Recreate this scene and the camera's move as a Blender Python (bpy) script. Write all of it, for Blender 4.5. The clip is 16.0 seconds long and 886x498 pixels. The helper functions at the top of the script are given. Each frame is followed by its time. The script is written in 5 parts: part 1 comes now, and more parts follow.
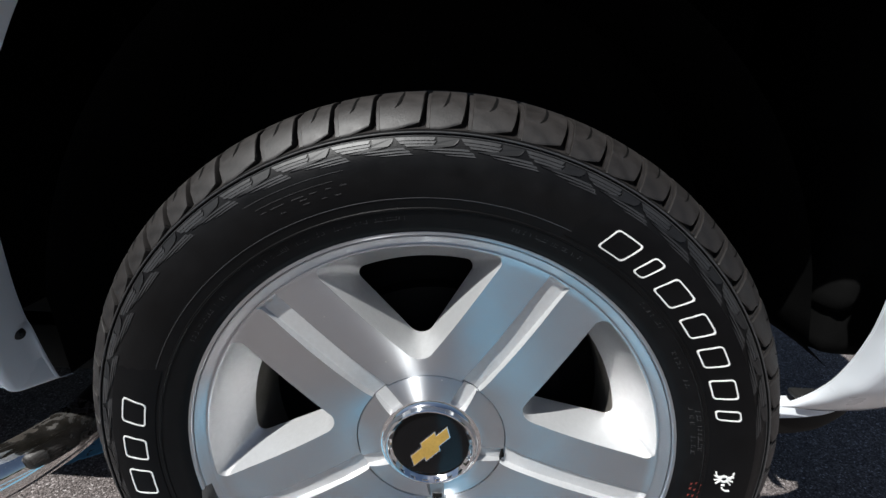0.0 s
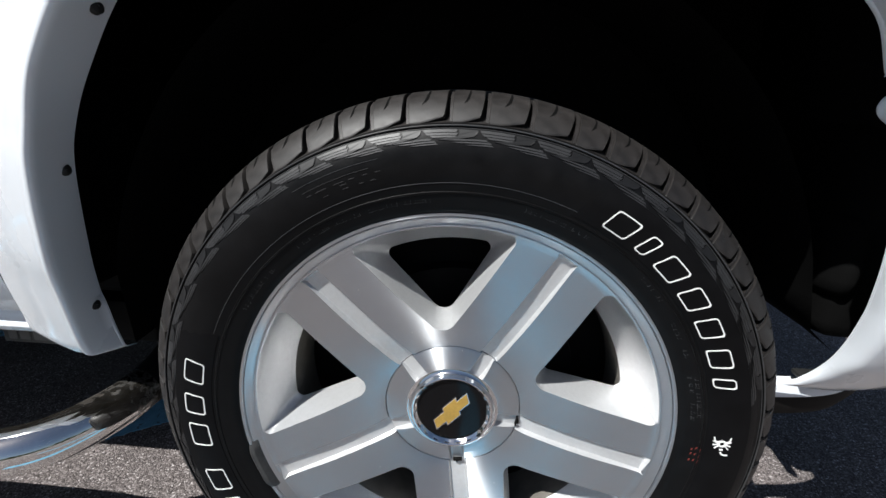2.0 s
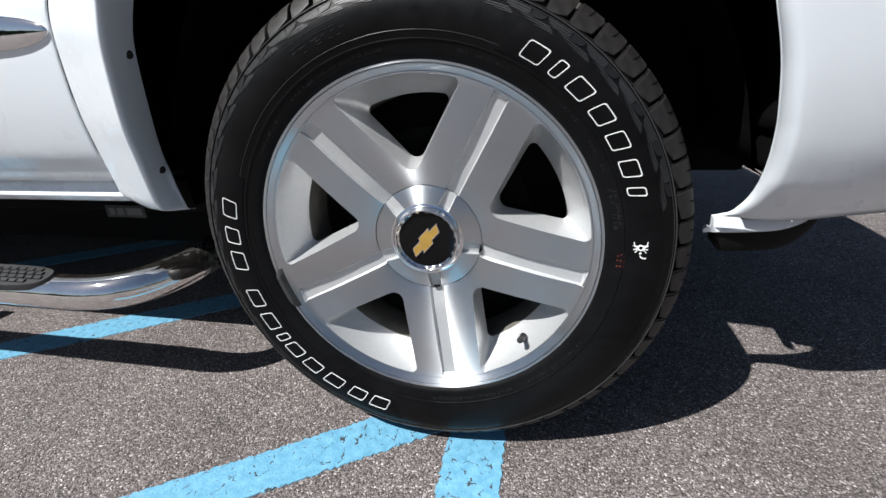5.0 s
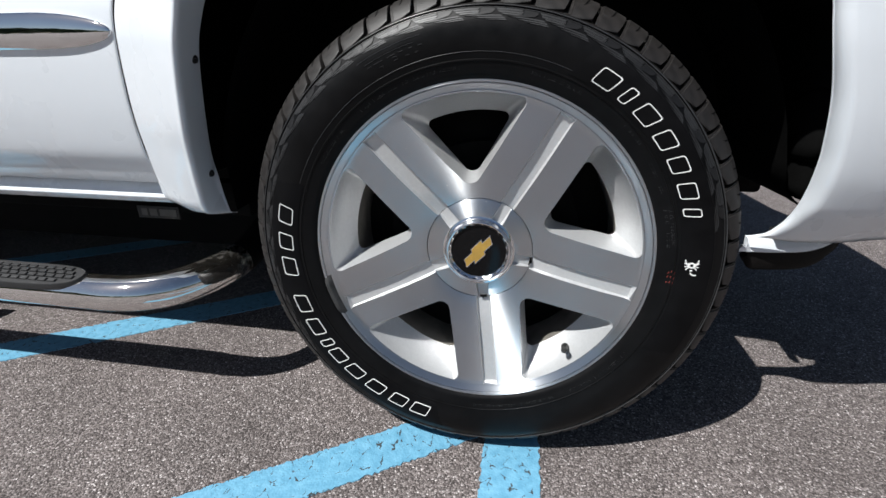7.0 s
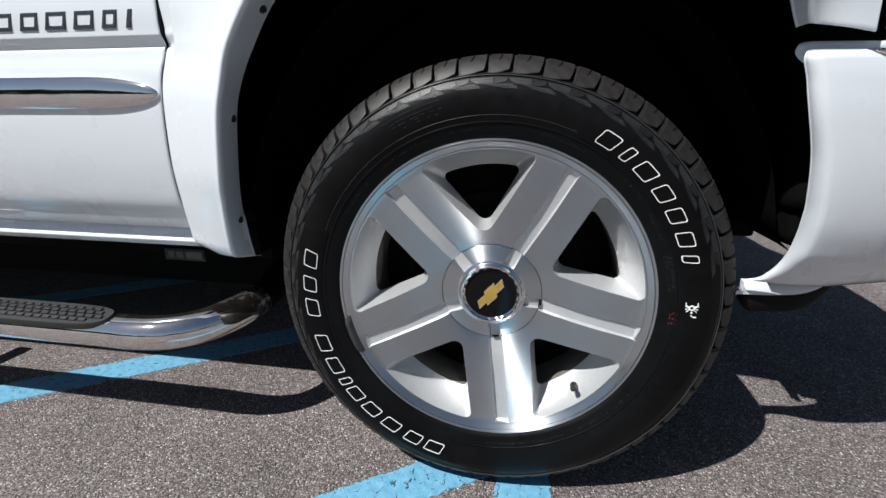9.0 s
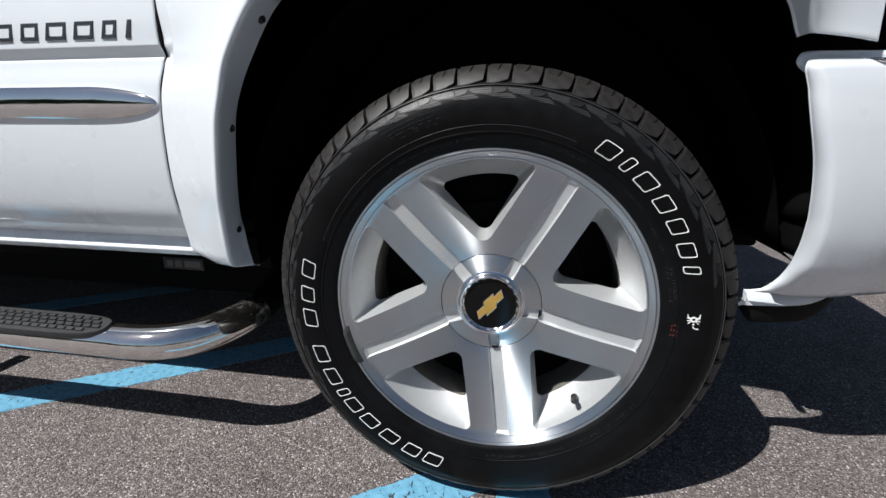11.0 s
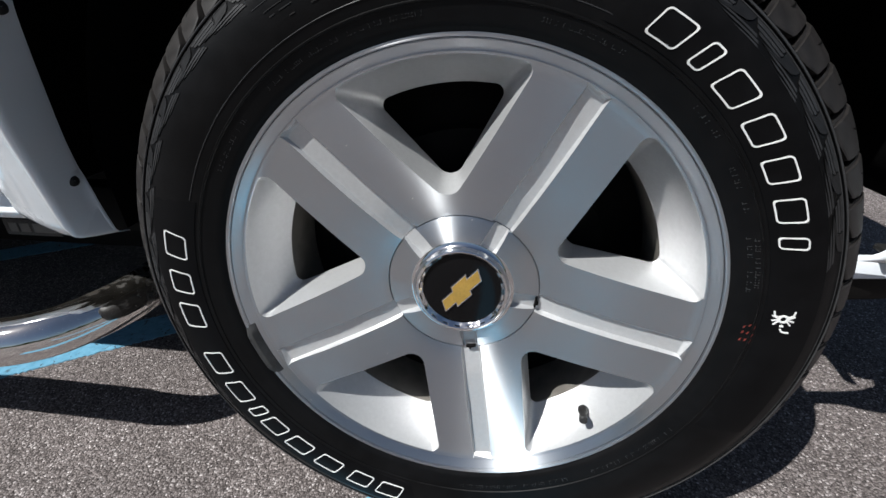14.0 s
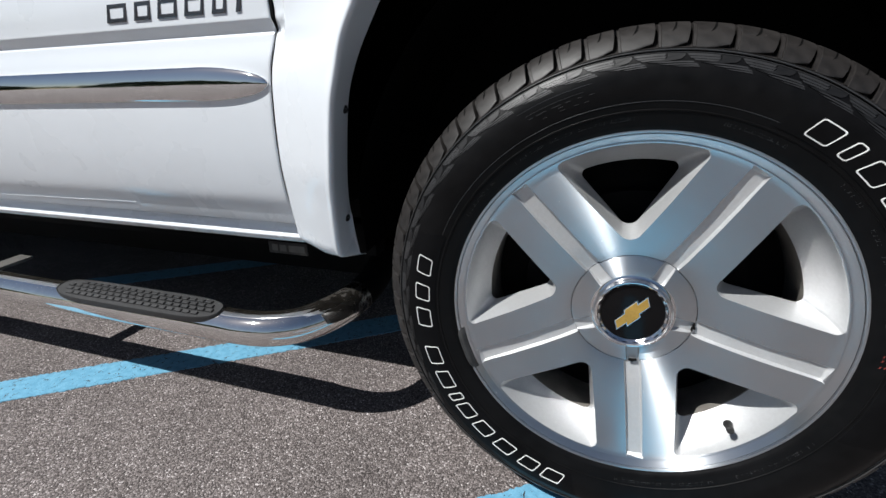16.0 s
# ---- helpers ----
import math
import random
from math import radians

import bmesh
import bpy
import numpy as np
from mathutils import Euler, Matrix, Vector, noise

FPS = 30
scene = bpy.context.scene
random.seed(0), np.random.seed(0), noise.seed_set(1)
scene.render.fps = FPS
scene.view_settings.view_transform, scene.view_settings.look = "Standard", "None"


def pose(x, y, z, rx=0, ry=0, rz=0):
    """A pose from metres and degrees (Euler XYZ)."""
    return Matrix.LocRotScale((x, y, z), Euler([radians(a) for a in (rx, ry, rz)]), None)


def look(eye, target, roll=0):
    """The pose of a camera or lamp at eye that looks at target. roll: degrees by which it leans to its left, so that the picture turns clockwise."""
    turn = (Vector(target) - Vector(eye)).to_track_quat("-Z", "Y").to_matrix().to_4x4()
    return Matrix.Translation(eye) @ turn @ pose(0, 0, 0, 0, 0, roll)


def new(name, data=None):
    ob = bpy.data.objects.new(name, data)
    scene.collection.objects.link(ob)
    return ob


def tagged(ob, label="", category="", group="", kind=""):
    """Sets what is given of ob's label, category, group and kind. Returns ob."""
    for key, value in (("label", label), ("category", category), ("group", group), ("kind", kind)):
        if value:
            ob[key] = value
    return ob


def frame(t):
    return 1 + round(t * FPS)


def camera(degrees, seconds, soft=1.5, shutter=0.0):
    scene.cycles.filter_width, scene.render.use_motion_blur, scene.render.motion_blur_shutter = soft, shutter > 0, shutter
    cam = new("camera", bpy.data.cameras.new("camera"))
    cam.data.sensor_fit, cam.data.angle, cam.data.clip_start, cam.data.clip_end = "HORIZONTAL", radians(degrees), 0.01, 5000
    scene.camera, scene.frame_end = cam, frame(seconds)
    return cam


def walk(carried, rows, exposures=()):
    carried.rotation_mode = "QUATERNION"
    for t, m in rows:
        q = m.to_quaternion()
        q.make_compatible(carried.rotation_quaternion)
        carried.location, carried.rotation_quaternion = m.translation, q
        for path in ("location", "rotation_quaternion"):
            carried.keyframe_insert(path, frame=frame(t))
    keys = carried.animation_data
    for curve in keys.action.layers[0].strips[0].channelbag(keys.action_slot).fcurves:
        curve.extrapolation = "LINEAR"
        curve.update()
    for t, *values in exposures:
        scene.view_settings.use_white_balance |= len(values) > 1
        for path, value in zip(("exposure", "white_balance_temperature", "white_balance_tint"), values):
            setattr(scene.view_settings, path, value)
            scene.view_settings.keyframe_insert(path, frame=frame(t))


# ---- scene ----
cam = camera(88.8, 16.0)
PATH = [
    (0, (0.024, -0.418, 0.788), (-0.01, 1.481, 0.164), 2.4),
    (0.5, (-0.069, -0.445, 0.779), (-0.142, 1.447, 0.136), 8.8),
    (1, (-0.139, -0.482, 0.744), (-0.231, 1.394, 0.056), 13.9),
    (1.5, (-0.102, -0.497, 0.761), (-0.19, 1.401, 0.137), 9.9),
    (2, (0.028, -0.48, 0.783), (-0.105, 1.417, 0.165), 1.8),
    (2.5, (0.129, -0.493, 0.76), (-0.116, 1.374, 0.085), -0.1),
    (3, (0.156, -0.516, 0.739), (-0.198, 1.321, 0.033), -1.2),
    (3.5, (0.157, -0.552, 0.716), (-0.235, 1.283, 0.024), -1.9),
    (4, (0.18, -0.596, 0.689), (-0.199, 1.234, -0.024), -2.5),
    (4.2, (0.2, -0.611, 0.674), (-0.234, 1.205, -0.043), -2.8),
    (6.3, (0.118, -0.659, 0.662), (-0.228, 1.127, -0.169), -2.0),
    (6.5, (0.1, -0.665, 0.662), (-0.242, 1.128, -0.155), -1.4),
    (7, (0.073, -0.683, 0.684), (-0.245, 1.147, -0.058), -0.1),
    (7.5, (0.052, -0.708, 0.705), (-0.249, 1.155, 0.043), 0.6),
    (8, (0.044, -0.725, 0.708), (-0.264, 1.153, 0.092), 0.5),
    (8.5, (0.049, -0.731, 0.711), (-0.267, 1.151, 0.11), 0.2),
    (11, (0.058, -0.722, 0.717), (-0.277, 1.167, 0.154), -0.0),
    (11.5, (0.048, -0.702, 0.725), (-0.196, 1.199, 0.153), 0.1),
    (12, (0.042, -0.659, 0.723), (-0.109, 1.233, 0.092), -0.5),
    (12.5, (0.043, -0.574, 0.707), (-0.149, 1.273, -0.034), -1.0),
    (13, (0.053, -0.486, 0.692), (-0.182, 1.331, -0.111), -0.7),
    (13.5, (0.052, -0.427, 0.677), (-0.213, 1.356, -0.189), -0.2),
    (14, (0.059, -0.431, 0.673), (-0.214, 1.345, -0.204), -1.0),
    (14.5, (0.058, -0.479, 0.695), (-0.187, 1.324, -0.134), -0.7),
    (15, (0.042, -0.561, 0.719), (-0.172, 1.274, -0.047), 0.1),
    (15.5, (0.0, -0.623, 0.729), (-0.362, 1.208, 0.009), -0.4),
    (16, (-0.058, -0.643, 0.735), (-0.672, 1.127, 0.037), -1.6),
]
walk(cam, [(t, look(eye, target, roll)) for t, eye, target, roll in PATH],
     exposures=[(0.0, 0.48), (1.0, 0.54), (2.0, 0.585), (3.0, 0.655), (3.5, 0.685), (4.2, 0.66), (6.5, 0.50), (8.0, 0.41), (12.0, 0.38), (14.0, 0.36), (16.0, 0.36)])

# ---- world and sun ----
SUN_WAY = Vector((0.54, 0.57, -1.0)).normalized()
world = bpy.data.worlds.new("sky_world")
scene.world = world
world.use_nodes = True
wn = world.node_tree.nodes
sky = wn.new("ShaderNodeTexSky")
sky.sky_type = "NISHITA"
sky.sun_disc = False
sky.sun_elevation = math.asin(-SUN_WAY.z)
sky.sun_rotation = math.atan2(-SUN_WAY.x, -SUN_WAY.y)
sky.air_density, sky.dust_density, sky.ozone_density = 1.0, 0.7, 1.6
world.node_tree.links.new(sky.outputs[0], wn["Background"].inputs[0])
wn["Background"].inputs[1].default_value = 0.037
sun = new("sun", bpy.data.lights.new("sun", "SUN"))
sun.data.energy, sun.data.angle, sun.data.color = 4.8, radians(0.53), (0.985, 0.985, 0.967)
sun.matrix_world = look((0, 0, 5), Vector((0, 0, 5)) + SUN_WAY)


# ---- materials ----
def mat(name, color, rough=0.5, metal=0.0, coat=0.0, vary=0.0, scale=40.0, bump=0.0, bump_scale=300.0, spec=0.5, rvary=0.0):
    """A surface with two scales of variation in colour and gloss, and a fine relief."""
    m = bpy.data.materials.new(name)
    m.use_nodes = True
    nt = m.node_tree
    b = nt.nodes["Principled BSDF"]
    b.inputs["Roughness"].default_value, b.inputs["Metallic"].default_value = rough, metal
    b.inputs["Coat Weight"].default_value, b.inputs["Specular IOR Level"].default_value = coat, spec
    b.inputs["Coat Roughness"].default_value = 0.06
    b.inputs["Base Color"].default_value = (*color, 1)
    tc = nt.nodes.new("ShaderNodeTexCoord")
    if vary or rvary:
        n1, n2 = nt.nodes.new("ShaderNodeTexNoise"), nt.nodes.new("ShaderNodeTexNoise")
        n1.inputs["Scale"].default_value, n1.inputs["Detail"].default_value = scale, 5
        n2.inputs["Scale"].default_value, n2.inputs["Detail"].default_value = scale * 0.14, 3
        add = nt.nodes.new("ShaderNodeMath")
        for n, i in ((n1, 0), (n2, 1)):
            nt.links.new(tc.outputs["Object"], n.inputs["Vector"])
            nt.links.new(n.outputs["Fac"], add.inputs[i])
        ramp = nt.nodes.new("ShaderNodeMapRange")
        ramp.inputs["From Min"].default_value, ramp.inputs["From Max"].default_value = 0.7, 1.3
        ramp.inputs["To Min"].default_value, ramp.inputs["To Max"].default_value = 1 - vary, 1 + vary
        nt.links.new(add.outputs[0], ramp.inputs["Value"])
        mul = nt.nodes.new("ShaderNodeVectorMath")
        mul.operation = "SCALE"
        mul.inputs[0].default_value = color
        nt.links.new(ramp.outputs[0], mul.inputs["Scale"])
        nt.links.new(mul.outputs[0], b.inputs["Base Color"])
        if rvary:
            rr = nt.nodes.new("ShaderNodeMapRange")
            rr.inputs["From Min"].default_value, rr.inputs["From Max"].default_value = 0.7, 1.3
            rr.inputs["To Min"].default_value, rr.inputs["To Max"].default_value = rough - rvary, rough + rvary
            nt.links.new(add.outputs[0], rr.inputs["Value"])
            nt.links.new(rr.outputs[0], b.inputs["Roughness"])
    if bump:
        nb, bp = nt.nodes.new("ShaderNodeTexNoise"), nt.nodes.new("ShaderNodeBump")
        nb.inputs["Scale"].default_value, nb.inputs["Detail"].default_value = bump_scale, 4
        bp.inputs["Strength"].default_value, bp.inputs["Distance"].default_value = bump, 0.001
        nt.links.new(tc.outputs["Object"], nb.inputs["Vector"])
        nt.links.new(nb.outputs["Fac"], bp.inputs["Height"])
        nt.links.new(bp.outputs[0], b.inputs["Normal"])
    return m


def dust_film(m, color, share, scale):
    """A thin uneven film of dust over a surface."""
    nt, b, obj = node_tools(m)
    film = nt.nodes.new("ShaderNodeBsdfDiffuse")
    film.inputs["Color"].default_value = (*color, 1)
    n = nt.nodes.new("ShaderNodeTexNoise")
    n.inputs["Scale"].default_value, n.inputs["Detail"].default_value, n.inputs["Roughness"].default_value = scale, 8, 0.65
    nt.links.new(obj, n.inputs["Vector"])
    mr = nt.nodes.new("ShaderNodeMapRange")
    mr.inputs["From Min"].default_value, mr.inputs["From Max"].default_value = 0.35, 0.75
    mr.inputs["To Min"].default_value, mr.inputs["To Max"].default_value = share * 0.3, share
    nt.links.new(n.outputs["Fac"], mr.inputs["Value"])
    mix = nt.nodes.new("ShaderNodeMixShader")
    nt.links.new(mr.outputs[0], mix.inputs[0])
    nt.links.new(b.outputs[0], mix.inputs[1])
    nt.links.new(film.outputs[0], mix.inputs[2])
    nt.links.new(mix.outputs[0], nt.nodes["Material Output"].inputs["Surface"])


def scuff_shade_patch(m, place, reach, color, most):
    """A patch of wear or painted shade round one place, ragged at its border."""
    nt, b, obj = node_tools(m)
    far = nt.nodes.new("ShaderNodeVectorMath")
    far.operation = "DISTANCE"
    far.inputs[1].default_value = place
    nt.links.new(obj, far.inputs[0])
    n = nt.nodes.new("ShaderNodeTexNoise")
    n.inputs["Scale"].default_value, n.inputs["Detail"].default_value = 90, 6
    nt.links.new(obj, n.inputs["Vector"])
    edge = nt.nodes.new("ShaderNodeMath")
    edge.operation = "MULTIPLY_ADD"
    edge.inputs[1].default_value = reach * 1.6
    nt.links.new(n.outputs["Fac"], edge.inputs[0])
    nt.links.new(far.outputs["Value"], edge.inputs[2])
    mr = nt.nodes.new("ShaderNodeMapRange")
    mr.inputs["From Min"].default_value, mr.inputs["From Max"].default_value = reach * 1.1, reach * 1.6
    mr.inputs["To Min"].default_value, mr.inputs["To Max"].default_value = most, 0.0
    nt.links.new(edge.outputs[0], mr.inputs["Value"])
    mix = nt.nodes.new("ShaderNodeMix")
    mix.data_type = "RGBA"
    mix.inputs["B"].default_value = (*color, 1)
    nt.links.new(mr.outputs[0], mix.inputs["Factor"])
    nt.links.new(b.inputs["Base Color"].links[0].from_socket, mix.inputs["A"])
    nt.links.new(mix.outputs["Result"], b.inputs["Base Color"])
    add = nt.nodes.new("ShaderNodeMath")
    add.operation = "MULTIPLY_ADD"
    add.inputs[1].default_value = 0.5
    nt.links.new(mr.outputs[0], add.inputs[0])
    nt.links.new(b.inputs["Roughness"].links[0].from_socket, add.inputs[2])
    nt.links.new(add.outputs[0], b.inputs["Roughness"])


def node_tools(m):
    nt = m.node_tree
    return nt, nt.nodes["Principled BSDF"], nt.nodes.new("ShaderNodeTexCoord").outputs["Object"]


white_paint = mat("white_paint", (0.762, 0.80, 0.840), 0.3, coat=1.0, vary=0.02, scale=9, rvary=0.05)
chrome = mat("chrome", (0.86, 0.86, 0.86), 0.045, 1.0, rvary=0.02, scale=20, vary=0.02)
worn_shaded_chrome = mat("worn_shaded_chrome", (0.86, 0.85, 0.84), 0.04, 1.0, rvary=0.025, scale=45, vary=0.08, bump=0.012, bump_scale=120)
satin_chrome = mat("satin_chrome", (0.84, 0.84, 0.85), 0.2, 1.0, vary=0.03)
ring_chrome = mat("ring_chrome", (0.85, 0.85, 0.86), 0.09, 1.0, rvary=0.03, scale=60, vary=0.03)
dark_chrome = mat("dark_chrome", (0.16, 0.16, 0.17), 0.18, 0.9, vary=0.1)
silver_paint = mat("silver_paint", (0.60, 0.605, 0.61), 0.33, 0.5, coat=0.3, vary=0.05, scale=1500, bump=0.34, bump_scale=1500)
rubber = mat("rubber", (0.0032, 0.0032, 0.0036), 0.5, vary=0.25, scale=60, bump=0.15, bump_scale=500, rvary=0.07, spec=0.11)
tread_rubber = mat("tread_rubber", (0.0150, 0.0130, 0.0122), 0.54, vary=0.5, scale=90, bump=0.16, bump_scale=700, rvary=0.06)
sidewall_rubber = mat("sidewall_rubber", (0.0036, 0.0036, 0.0039), 0.42, vary=0.3, scale=60, bump=0.12, bump_scale=500, rvary=0.06, spec=0.15)
glossy_rubber = mat("glossy_rubber", (0.009, 0.009, 0.0095), 0.45, vary=0.3, scale=90, spec=0.35)
moulded_rubber = mat("moulded_rubber", (0.035, 0.035, 0.036), 0.3, vary=0.2, scale=200)
slick_rubber = mat("slick_rubber", (0.021, 0.021, 0.022), 0.46, vary=0.3, scale=120, bump=0.1, bump_scale=400)
white_rubber = mat("white_rubber", (0.78, 0.78, 0.76), 0.5, vary=0.06, scale=200)
red_mark = mat("red_mark", (0.13, 0.018, 0.012), 0.6, vary=0.3, scale=300)
black_plastic = mat("black_plastic", (0.012, 0.012, 0.012), 0.6, vary=0.2, scale=50, bump=0.3, bump_scale=400)
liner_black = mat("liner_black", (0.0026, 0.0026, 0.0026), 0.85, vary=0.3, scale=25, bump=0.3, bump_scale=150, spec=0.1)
lip_black = mat("lip_black", (0.006, 0.0052, 0.0048), 0.7, vary=0.3, scale=60, bump=0.2, spec=0.15)
barrel_grey = mat("barrel_grey", (0.20, 0.185, 0.165), 0.5, 0.3, vary=0.3, scale=40, bump=0.2)
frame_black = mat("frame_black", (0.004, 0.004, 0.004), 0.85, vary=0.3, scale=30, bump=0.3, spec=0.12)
emblem_black = mat("emblem_black", (0.004, 0.004, 0.0045), 0.12, spec=0.22)
gold = mat("gold", (0.55, 0.34, 0.08), 0.4, 0.45, vary=0.12, scale=400, bump=0.2, bump_scale=900)
pad_rubber = mat("pad_rubber", (0.022, 0.022, 0.023), 0.6, vary=0.2, scale=80, bump=0.2)
weight_grey = mat("weight_grey", (0.05, 0.05, 0.05), 0.5, 0.3, vary=0.2, scale=200)
sticker_grey = mat("sticker_grey", (0.07, 0.07, 0.066), 0.6, vary=0.2)
bracket_steel = mat("bracket_steel", (0.10, 0.095, 0.09), 0.6, 0.2, vary=0.2)
foliage = mat("foliage", (0.04, 0.065, 0.025), 0.7, vary=0.5, scale=0.6)
headlamp_glass = mat("headlamp_glass", (0.9, 0.92, 0.95), 0.02)
headlamp_glass.node_tree.nodes["Principled BSDF"].inputs["Transmission Weight"].default_value = 1.0


def machined_aluminium():
    """Lathe-turned metal: rings too fine to see single, which draw the highlights out into narrow rays from the hub."""
    m = mat("machined_aluminium", (0.66, 0.67, 0.695), 0.36, 1.0)
    nt, b, obj = node_tools(m)
    tan = nt.nodes.new("ShaderNodeTangent")
    tan.direction_type, tan.axis = "RADIAL", "Y"
    sep = nt.nodes.new("ShaderNodeSeparateXYZ")
    nt.links.new(obj, sep.inputs[0])
    com = nt.nodes.new("ShaderNodeCombineXYZ")
    nt.links.new(sep.outputs["X"], com.inputs["X"])
    nt.links.new(sep.outputs["Z"], com.inputs["Y"])
    ln = nt.nodes.new("ShaderNodeVectorMath")
    ln.operation = "LENGTH"
    nt.links.new(com.outputs[0], ln.inputs[0])
    rings = nt.nodes.new("ShaderNodeTexNoise")
    rings.noise_dimensions = "1D"
    rings.inputs["Scale"].default_value, rings.inputs["Detail"].default_value = 2200, 3
    nt.links.new(ln.outputs["Value"], rings.inputs["W"])
    # the flanks of the rings lean in and out along the radius
    cut = nt.nodes.new("ShaderNodeTexNoise")
    cut.noise_dimensions = "1D"
    cut.inputs["Scale"].default_value, cut.inputs["Detail"].default_value = 5200, 1
    nt.links.new(ln.outputs["Value"], cut.inputs["W"])
    lean = nt.nodes.new("ShaderNodeMapRange")
    lean.clamp = False
    lean.inputs["To Min"].default_value, lean.inputs["To Max"].default_value = -0.5, 0.5
    nt.links.new(cut.outputs["Fac"], lean.inputs["Value"])
    flat = nt.nodes.new("ShaderNodeVectorMath")
    flat.operation = "MULTIPLY"
    flat.inputs[1].default_value = (1, 0, 1)
    nt.links.new(obj, flat.inputs[0])
    unit = nt.nodes.new("ShaderNodeVectorMath")
    unit.operation = "NORMALIZE"
    nt.links.new(flat.outputs[0], unit.inputs[0])
    push = nt.nodes.new("ShaderNodeVectorMath")
    push.operation = "SCALE"
    nt.links.new(unit.outputs[0], push.inputs[0])
    nt.links.new(lean.outputs[0], push.inputs["Scale"])
    geo = nt.nodes.new("ShaderNodeNewGeometry")
    tilted = nt.nodes.new("ShaderNodeVectorMath")
    nt.links.new(geo.outputs["Normal"], tilted.inputs[0])
    nt.links.new(push.outputs[0], tilted.inputs[1])
    bp = nt.nodes.new("ShaderNodeVectorMath")
    bp.operation = "NORMALIZE"
    nt.links.new(tilted.outputs[0], bp.inputs[0])
    # tone: faint rings and a slow cloud
    cloud = nt.nodes.new("ShaderNodeTexNoise")
    cloud.inputs["Scale"].default_value, cloud.inputs["Detail"].default_value = 11, 4
    nt.links.new(obj, cloud.inputs["Vector"])
    both = nt.nodes.new("ShaderNodeMath")
    nt.links.new(rings.outputs["Fac"], both.inputs[0])
    nt.links.new(cloud.outputs["Fac"], both.inputs[1])
    tone = nt.nodes.new("ShaderNodeMapRange")
    tone.inputs["From Min"].default_value, tone.inputs["From Max"].default_value = 0.7, 1.3
    tone.inputs["To Min"].default_value, tone.inputs["To Max"].default_value = 0.94, 1.06
    nt.links.new(both.outputs[0], tone.inputs["Value"])
    # specks of road dust
    dust = nt.nodes.new("ShaderNodeTexVoronoi")
    dust.inputs["Scale"].default_value = 95
    nt.links.new(obj, dust.inputs["Vector"])
    pick = nt.nodes.new("ShaderNodeSeparateColor")
    nt.links.new(dust.outputs["Color"], pick.inputs[0])
    size = nt.nodes.new("ShaderNodeMapRange")
    size.inputs["From Min"].default_value, size.inputs["From Max"].default_value = 0.8, 1.0
    size.inputs["To Min"].default_value, size.inputs["To Max"].default_value = 0.0, 0.085
    nt.links.new(pick.outputs[0], size.inputs["Value"])
    speck = nt.nodes.new("ShaderNodeMath")
    speck.operation = "LESS_THAN"
    nt.links.new(dust.outputs["Distance"], speck.inputs[0])
    nt.links.new(size.outputs[0], speck.inputs[1])
    # three lobes: the wide scatter of the grooves, their burnished crests, and a nearly clear share
    lobes = [b] + [nt.nodes.new("ShaderNodeBsdfPrincipled") for _ in range(2)]
    for lobe, color, rough, aniso in zip(lobes, ((0.67, 0.695, 0.725), (0.69, 0.715, 0.745), (0.74, 0.76, 0.78)), (0.50, 0.27, 0.13), (1.0, 1.0, 1.0)):
        sc = nt.nodes.new("ShaderNodeVectorMath")
        sc.operation = "SCALE"
        sc.inputs[0].default_value = color
        nt.links.new(tone.outputs[0], sc.inputs["Scale"])
        nt.links.new(sc.outputs[0], lobe.inputs["Base Color"])
        lobe.inputs["Metallic"].default_value, lobe.inputs["Roughness"].default_value = 1.0, rough
        lobe.inputs["Anisotropic"].default_value, lobe.inputs["Anisotropic Rotation"].default_value = aniso, 0.25
        nt.links.new(tan.outputs[0], lobe.inputs["Tangent"])
        nt.links.new(bp.outputs[0], lobe.inputs["Normal"])
    last = lobes[0].outputs[0]
    for lobe, share in ((lobes[1], 0.45), (lobes[2], 0.22)):
        mix = nt.nodes.new("ShaderNodeMixShader")
        mix.inputs[0].default_value = share
        nt.links.new(last, mix.inputs[1])
        nt.links.new(lobe.outputs[0], mix.inputs[2])
        last = mix.outputs[0]
    grit = nt.nodes.new("ShaderNodeBsdfDiffuse")
    grit.inputs["Color"].default_value = (0.55, 0.53, 0.50, 1)
    mix = nt.nodes.new("ShaderNodeMixShader")
    nt.links.new(speck.outputs[0], mix.inputs[0])
    nt.links.new(last, mix.inputs[1])
    nt.links.new(grit.outputs[0], mix.inputs[2])
    nt.links.new(mix.outputs[0], nt.nodes["Material Output"].inputs["Surface"])
    return m


